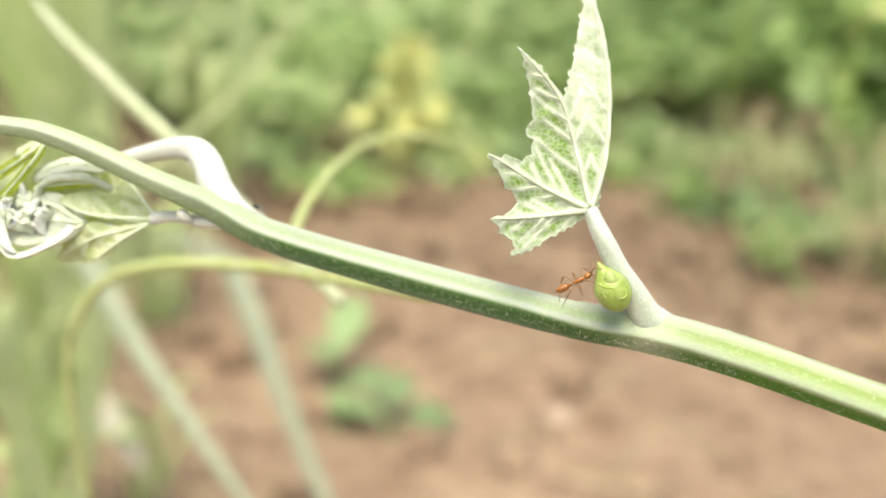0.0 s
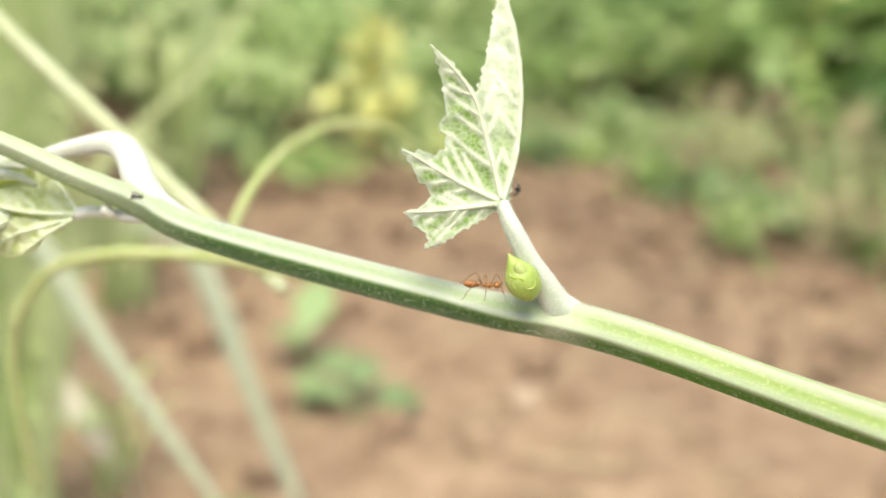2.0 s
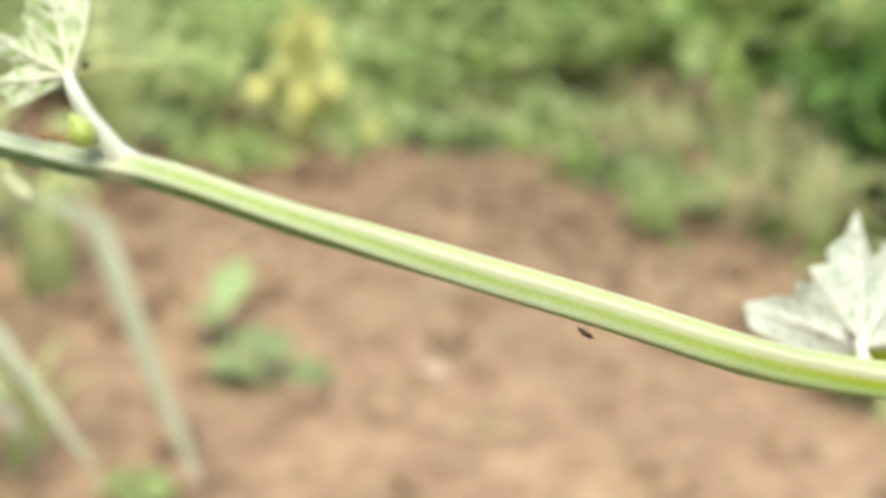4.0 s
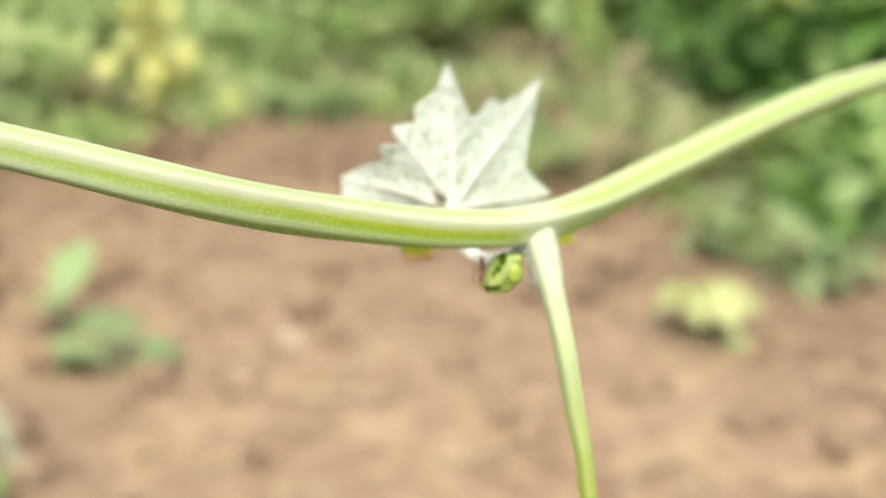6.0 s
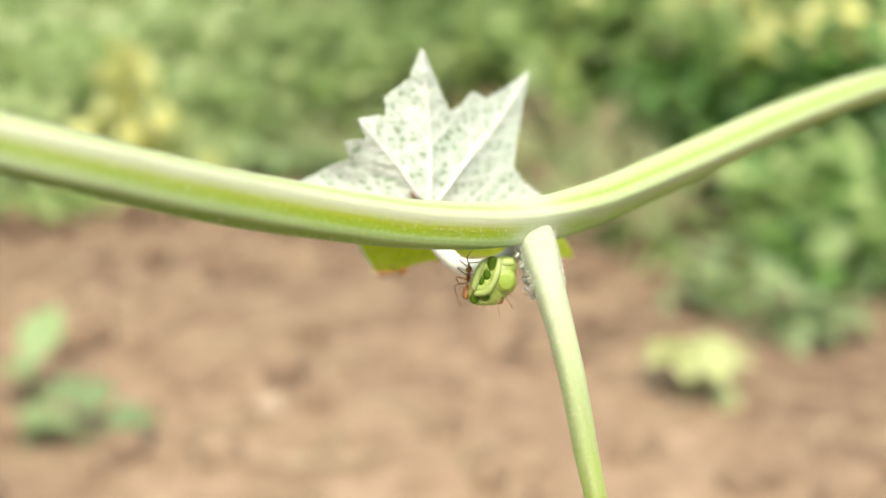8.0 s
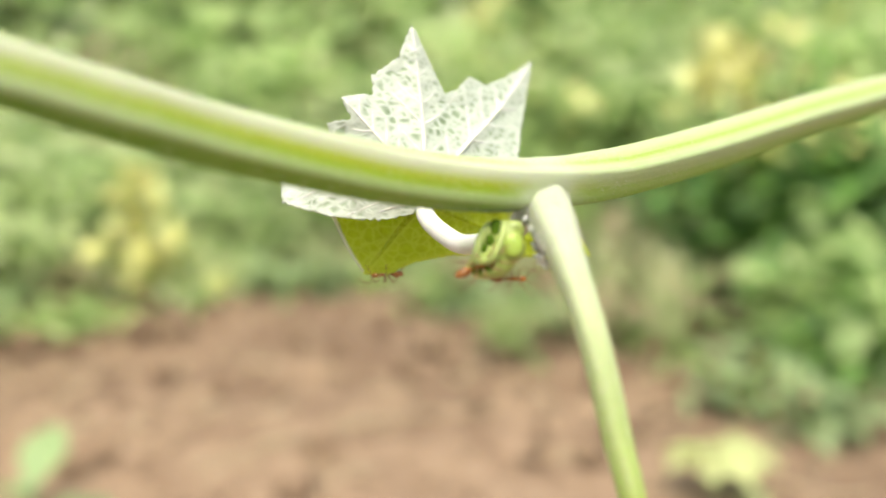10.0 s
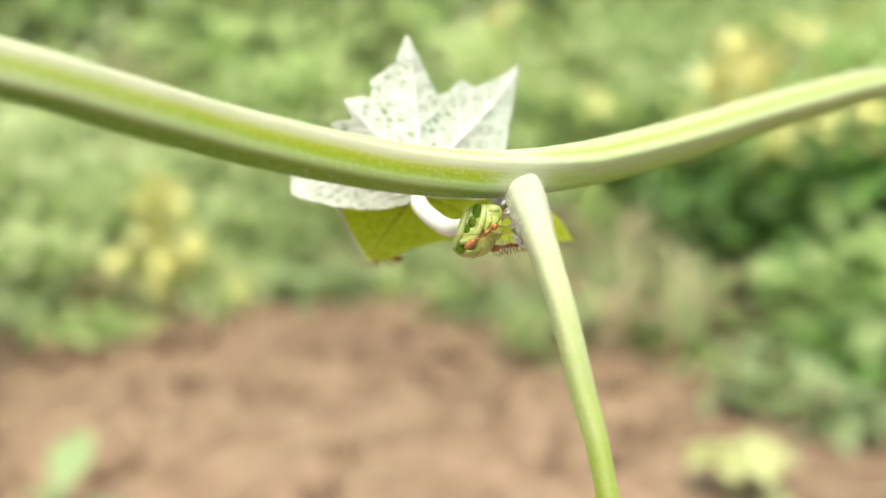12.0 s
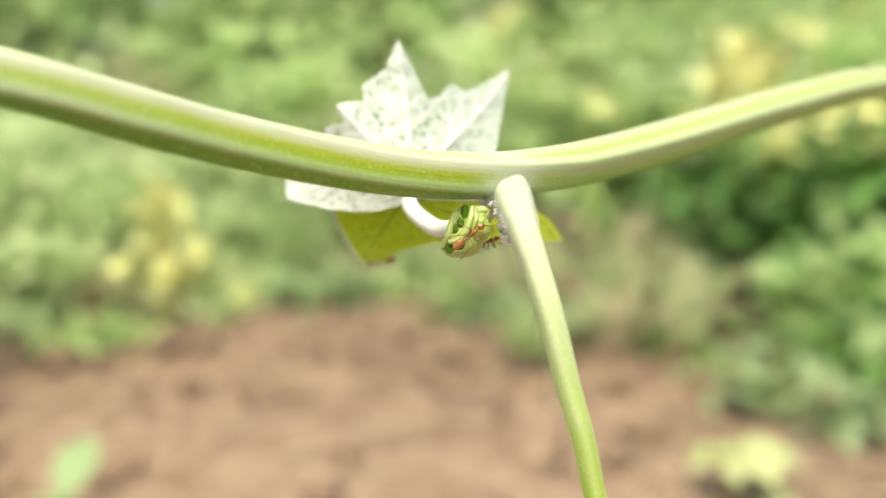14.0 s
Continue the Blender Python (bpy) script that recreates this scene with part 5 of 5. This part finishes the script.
seedling(0.672, 0.925, 3, [(0.015 * math.cos(k * 2.4), 0.01 * math.sin(k * 2.4), 0.045 + 0.004 * (k % 3), 0.04 + 0.01 * (k % 3), 0.036, k * 137.5, -6) for k in range(11)] + [(0.02, -0.03, 0.02, 0.05, 0.035, 290, 25)], "bright pale green rosette of spread leaves on soil", ROSETTE)
seedling(-0.35, 0.72, 4, [(0.0, 0.0, 0.12, 0.10, 0.06, 10, -5), (0.0, 0.0, 0.09, 0.09, 0.05, 200, -8), (0.03, -0.02, 0.06, 0.08, 0.05, 300, 0), (0.0, -0.03, 0.04, 0.07, 0.05, 250, 0)], "pale green low plant with spread leaves on soil", LEAVES_PALE)
seedling(-0.132, 0.694, 5, [(0.008 * math.cos(k * 2.4), 0.008 * math.sin(k * 2.4), 0.03 + 0.003 * (k % 3), 0.028, 0.026, k * 137.5, -8) for k in range(6)], "small bright green seedling on soil", LEAVES)
tagged(part("dry_leaf", strap(bmesh.new(), [(-0.295, 0.74, 0.16), (-0.275, 0.73, 0.12), (-0.25, 0.73, 0.075), (-0.235, 0.74, 0.03), (-0.23, 0.745, 0.004)], 0.032), DRY), "withered cream-coloured leaf hanging to the soil", "leaf")

tagged(part("dry_leaf", strap(bmesh.new(), [(-0.40, 2.34, 0.09), (-0.26, 2.15, 0.07), (-0.16, 2.02, 0.04), (-0.08, 1.90, 0.01)], 0.045), DRY), "long dry pale straw blade lying on the soil", "straw")
strand("twig", "thin dry twig lying on brown soil", [(0.06, 1.12, 0.012), (0.2, 1.16, 0.016), (0.36, 1.2, 0.016), (0.5, 1.2, 0.012)], [0.0015, 0.002, 0.002, 0.001], STRAW, "twig")
strand("twig", "thin dry twig among weeds", [(0.62, 1.62, 0.02), (0.8, 1.5, 0.05), (0.98, 1.42, 0.06)], [0.003, 0.004, 0.002], STRAW, "twig")
clod = tagged(part("soil_clod", blob((0.165, 0.945, 0.012), (0.022, 0.02, 0.018), lump=0.3, seg=12, rings=8), STONE), "pale dry clod of soil", "clod")
rnd = random.Random(9)
pebbles = bmesh.new()
for _ in range(900):
    x, y = rnd.uniform(-0.7, 1.3), rnd.uniform(0.45, 2.2)
    s = rnd.uniform(0.003, 0.012) if rnd.random() < 0.75 else rnd.uniform(0.014, 0.034)
    blob((x, y, s * 0.4), (s, s * rnd.uniform(0.7, 1), s * 0.7), Euler((rnd.random() * 6, rnd.random() * 6, 0)).to_matrix(), seg=7, rings=5, bm=pebbles, lump=0.3)
straws = bmesh.new()
for _ in range(420):
    x, y, a = rnd.uniform(-0.6, 1.3), rnd.uniform(0.5, 2.1), rnd.gauss(0.2, 0.7)
    ln, bend = rnd.uniform(0.02, 0.09), rnd.uniform(-0.3, 0.3)
    dx, dy = math.cos(a) * ln, math.sin(a) * ln
    tube([(x, y, 0.012), (x + dx * 0.5 - dy * bend, y + dy * 0.5 + dx * bend, 0.018), (x + dx, y + dy, 0.012)], rnd.uniform(0.0008, 0.0018), sides=4, steps=2, bm=straws)
tagged(part("straw_litter", straws, STRAW), "scattered bits of dry straw and roots on soil", "straw", kind="stuff")
tagged(part("soil_crumbs", pebbles, SOIL), "loose crumbs of dry brown soil", "soil", kind="stuff")


# ---- insects ----
def leg_mesh(pts, r):
    return tube([tuple(0.001 * v for v in p) for p in pts], [0.001 * r, 0.001 * r * 0.8, 0.001 * r * 0.55, 0.001 * r * 0.35], sides=6, steps=3)


def ant(label, size=1.0, body=None, limb=None, group="ants on the vine"):
    """A slender long-legged ant, head towards +x, back towards +z."""
    body, limb = body or ANT, limb or ANT_DARK
    a = thing("ant", label, "ant", group=group)
    k = 0.001 * size
    part("head", blob((1.75 * k, 0, 0.12 * k), (0.44 * k, 0.34 * k, 0.31 * k), shape=lambda x: 1.05 - 0.2 * x), body, a)
    part("thorax", blob((0.55 * k, 0, 0.05 * k), (0.85 * k, 0.25 * k, 0.27 * k), shape=lambda x: 0.8 + 0.3 * math.sin(2.4 * x + 0.6)), body, a)
    part("waist", blob((-0.45 * k, 0, 0.02 * k), (0.22 * k, 0.13 * k, 0.22 * k), seg=10, rings=8), body, a)
    part("abdomen", blob((-1.35 * k, 0, 0.05 * k), (0.82 * k, 0.44 * k, 0.43 * k), shape=lambda x: 1.0 + 0.12 * x), body, a)
    for s in (-1, 1):
        part("eye", blob((1.85 * k, s * 0.3 * k, 0.22 * k), (0.09 * k, 0.07 * k, 0.09 * k), seg=8, rings=6), BLACK, a)
        ant_ = part("antenna", leg_mesh([(0, 0, 0), (0.45 * size, s * 0.4 * size, 0.95 * size), (1.1 * size, s * 0.65 * size, 0.8 * size), (2.0 * size, s * 0.7 * size, 0.3 * size)], 0.075 * size), limb, a)
        ant_.matrix_basis = pose(2.05 * k, s * 0.12 * k, 0.2 * k)
        for x, f in ((1.0, 0.75), (0.5, -0.1), (0.05, -0.95)):
            lg = part("leg", leg_mesh([(0, 0, 0), (f * 0.8 * size, s * 0.6 * size, 1.2 * size), (f * 1.8 * size, s * 1.1 * size, 0.0), (f * 2.5 * size, s * 1.4 * size, -1.1 * size)], 0.085 * size), limb, a)
            lg.matrix_basis = pose(x * k, s * 0.2 * k, -0.08 * k)
    return a


def fly(label, size=1.0, body=None):
    """A tiny black fly with folded wings."""
    f = thing("fly", label, "fly", group="small black flies")
    k = 0.001 * size
    body = body or BLACK
    part("head", blob((0.75 * k, 0, 0), (0.22 * k, 0.27 * k, 0.26 * k), seg=12, rings=8), body, f)
    part("thorax", blob((0.25 * k, 0, 0.05 * k), (0.42 * k, 0.3 * k, 0.32 * k), seg=12, rings=8), body, f)
    part("abdomen", blob((-0.6 * k, 0, -0.02 * k), (0.6 * k, 0.24 * k, 0.22 * k), seg=12, rings=8), body, f)
    for s in (-1, 1):
        w = bmesh.new()
        leaf_shape(w, pose(0.1 * k, s * 0.15 * k, 0.3 * k, s * 10, 8, 180 - s * 16), 1.5 * k, 0.55 * k, 0.05, random.Random(1))
        part("wing", w, WING, f, "smoky clear wing")
        for x, q in ((0.45, 0.6), (0.2, 0.0), (0.0, -0.7)):
            part("leg", leg_mesh([(x * size, s * 0.15 * size, -0.1 * size), ((x + q * 0.3) * size, s * 0.55 * size, 0.05 * size), ((x + q * 0.6) * size, s * 0.8 * size, -0.4 * size), ((x + q * 0.8) * size, s * 0.9 * size, -0.55 * size)], 0.05 * size), body, f)
    return f


def heading(at, ahead, back):
    """A pose from a place, the way the head points and the way the back faces."""
    x = Vector(ahead).normalized()
    y = Vector(back).normalized().cross(x).normalized()
    m = Matrix((x, y, x.cross(y))).transposed().to_4x4()
    return Matrix.Translation(at) @ m


ant_bud = ant("amber ant feeding at a green bud, standing on the stem", 1.12)
ant_climb = ant("amber ant climbing over the open green bud", 1.12)
ant_under = ant("amber ant hanging under the open green bud", 0.95)
ant_leaf = ant("amber ant at the lower edge of the young leaf", 1.0)
gnat = fly("tiny brown-black gnat clinging below the stem", 1.2, GNAT)
fly_air = fly("tiny black fly by the leaf stalk", 1.0)
fly_stem = fly("tiny black fly walking along the shoot", 0.8)

fly_rest = fly("tiny dark fly resting on the pale leaf", 1.2, GNAT)
fly_rest.matrix_world = AT2 @ heading((-0.0020, 0.0022, 0.0009), (-0.6, 0.8, 0.1), (0, 0, 1))


def motions():
    up0 = (0.0, -0.12, 1.0)
    walk(ant_bud, [(0.0, heading((0.0186, 0.1068, 0.5532), (0.88, 0.1, 0.48), up0)), (0.5, heading((0.0190, 0.1068, 0.5537), (0.88, 0.1, 0.48), up0)), (1.0, heading((0.0190, 0.1070, 0.5537), (0.86, 0.1, 0.5), up0)),
                   (1.25, heading((0.0186, 0.1068, 0.5526), (0.95, 0.1, 0.2), up0)), (1.5, heading((0.0186, 0.1066, 0.5516), (1, 0.05, -0.03), up0)), (2.0, heading((0.0182, 0.1067, 0.5517), (1, 0.05, -0.06), up0)),
                   (2.2, heading((0.0182, 0.1067, 0.5516), (1, 0.05, -0.05), up0)), (14.0, heading((0.0182, 0.1067, 0.5516), (1, 0.05, -0.05), up0))])
    for p in ant_bud.children:
        at = p.matrix_basis.copy()
        s = 1 if at.translation.y > 0 else -1
        if p.name.startswith("leg"):
            high, low = at @ pose(0, 0, 0, -s * 42, 0, 0), at @ pose(0, 0, 0, s * 2, 0, 0)
            walk(p, [(0.0, high), (1.0, high), (1.5, low), (14.0, low)])
        elif p.name.startswith("antenna"):
            walk(p, [(0.0, at @ pose(0, 0, 0, 0, 10, 0)), (0.5, at @ pose(0, 0, 0, s * 8, -12, 0)), (1.0, at @ pose(0, 0, 0, -s * 6, -30, 0)), (1.5, at @ pose(0, 0, 0, s * 8, -40, 0)), (2.2, at @ pose(0, 0, 0, 0, 5, 0)), (14.0, at)])
    side = (-0.7, -0.6, 0.1)
    walk(ant_climb, [(0.0, heading((0.1618, 0.0792, 0.5172), (0.1, 0.2, 1), side)), (7.0, heading((0.1620, 0.0790, 0.5174), (0.2, 0.8, 0.7), side)), (8.0, heading((0.1617, 0.0778, 0.5176), (0.3, 0.8, 0.6), side)), (8.6, heading((0.1614, 0.0775, 0.5176), (0.35, 0.8, 0.5), side)),
                     (9.0, heading((0.1614, 0.0790, 0.5168), (0.35, 0.9, 0.2), (-0.8, 0.1, 0.6))), (9.2, heading((0.1614, 0.0784, 0.5167), (0.45, 0.8, 0.2), (-0.7, -0.1, 0.6))), (10.3, heading((0.1625, 0.0748, 0.5165), (0.8, -0.1, 0.2), (-0.4, -1, -0.2))),
                     (11.3, heading((0.1642, 0.0737, 0.5180), (0.84, 0.1, 0.5), (-0.1, -1, 0.1))), (12.5, heading((0.1640, 0.0736, 0.5180), (0.84, 0.1, 0.53), (-0.1, -1, 0.1))), (14.0, heading((0.1640, 0.0736, 0.5180), (0.82, 0.1, 0.56), (-0.1, -1, 0.1)))])
    low = (0.2, -0.3, -1)
    walk(ant_under, [(0.0, heading((0.1646, 0.0782, 0.5156), (0.6, -0.6, -0.1), (0.2, -0.2, 1))), (7.5, heading((0.1643, 0.0775, 0.5156), (0.6, -0.6, 0), (0.2, -0.2, 1))), (8.6, heading((0.1640, 0.0760, 0.5154), (0.6, -0.7, 0.1), (0.2, -0.2, 1))), (9.0, heading((0.1640, 0.0760, 0.5145), (0.7, -0.6, 0.2), (0.2, -0.3, 1))),
                     (9.2, heading((0.1643, 0.0760, 0.5145), (0.75, -0.55, 0.2), (0.2, -0.3, 1))), (11.3, heading((0.1672, 0.0772, 0.5157), (1, 0, 0.05), low)), (12.0, heading((0.1680, 0.0778, 0.5157), (1, 0.1, 0.1), low)), (12.6, heading((0.1680, 0.0800, 0.5156), (0.9, 0.4, 0.2), low)), (14.0, heading((0.1678, 0.0803, 0.5157), (0.9, 0.4, 0.2), low))])
    walk(ant_leaf, [(0.0, heading((0.1567, 0.1010, 0.5100), (-1, 0, 0), (0, -0.3, -1))), (8.0, heading((0.1568, 0.1028, 0.5096), (-1, 0, 0), (0, -0.3, -1))), (9.0, heading((0.1571, 0.1043, 0.5088), (-1, 0.1, 0), (0, -0.3, -1))), (14.0, heading((0.1576, 0.1062, 0.5083), (-1, 0.1, 0), (0, -0.3, -1)))])
    walk(gnat, [(0.0, heading((0.1010, 0.0660, 0.5390), (-0.8, 0, 0.5), (-0.4, -0.5, -0.7))), (4.3, heading((0.1002, 0.0660, 0.5390), (-0.8, 0, 0.5), (-0.4, -0.5, -0.7))), (5.0, heading((0.0978, 0.0680, 0.5392), (-0.8, 0, 0.5), (-0.4, -0.5, -0.7))), (14.0, heading((0.0960, 0.0685, 0.5394), (-0.8, 0, 0.5), (-0.4, -0.5, -0.7)))])
    air = (0.2, -0.4, 0.9)
    perch, away = (0.2, 0.1, 0.97), (0.9, -0.4, -0.1)
    walk(fly_air, [(0.0, heading((0.0888, 0.1432, 0.5586), (-1, -0.2, 0.2), air)), (0.2, heading((0.0597, 0.1327, 0.5578), (-1, -0.2, 0.2), air)), (0.3, heading((0.0401, 0.1227, 0.5586), (-1, -0.2, 0.2), air)), (0.4, heading((0.0339, 0.1205, 0.5584), (-0.9, -0.2, 0.4), air)),
                   (0.5, heading((0.0286, 0.1188, 0.5592), (-0.9, -0.2, 0.45), air)), (0.7, heading((0.0280, 0.1152, 0.5581), (-0.9, -0.1, 0.5), air)), (0.8, heading((0.0231, 0.1134, 0.5616), (0.1, 0.1, 1), away)), (1.0, heading((0.0226, 0.1135, 0.5617), perch, away)),
                   (1.2, heading((0.0225, 0.1138, 0.5625), (0.3, 0.8, 0.5), away)), (2.2, heading((0.0226, 0.1137, 0.5623), (0.3, 0.7, -0.4), away)), (14.0, heading((0.0226, 0.1137, 0.5623), (0.3, 0.7, -0.4), away))])
    walk(fly_stem, [(0.0, heading((-0.0228, 0.1215, 0.5557), (-0.9, 0, 0.4), (0.3, -0.3, 0.9))), (0.5, heading((-0.0272, 0.1237, 0.5583), (-0.4, 0, 1), (0.8, -0.5, 0.3))), (1.0, heading((-0.0280, 0.1188, 0.5590), (-1, 0.1, 0.5), (0.2, -0.9, 0.5))), (1.5, heading((-0.0345, 0.1192, 0.5614), (-0.9, 0, 0.5), (0.2, -0.8, 0.6))),
                    (2.0, heading((-0.0277, 0.1186, 0.5574), (1, 0, -0.1), (0.1, -0.9, 0.4))), (2.2, heading((-0.0259, 0.1198, 0.5568), (1, 0, 0.1), (0.1, -0.9, 0.4))), (14.0, heading((-0.0240, 0.1196, 0.5560), (1, 0, 0.1), (0.1, -0.9, 0.4)))])


motions()
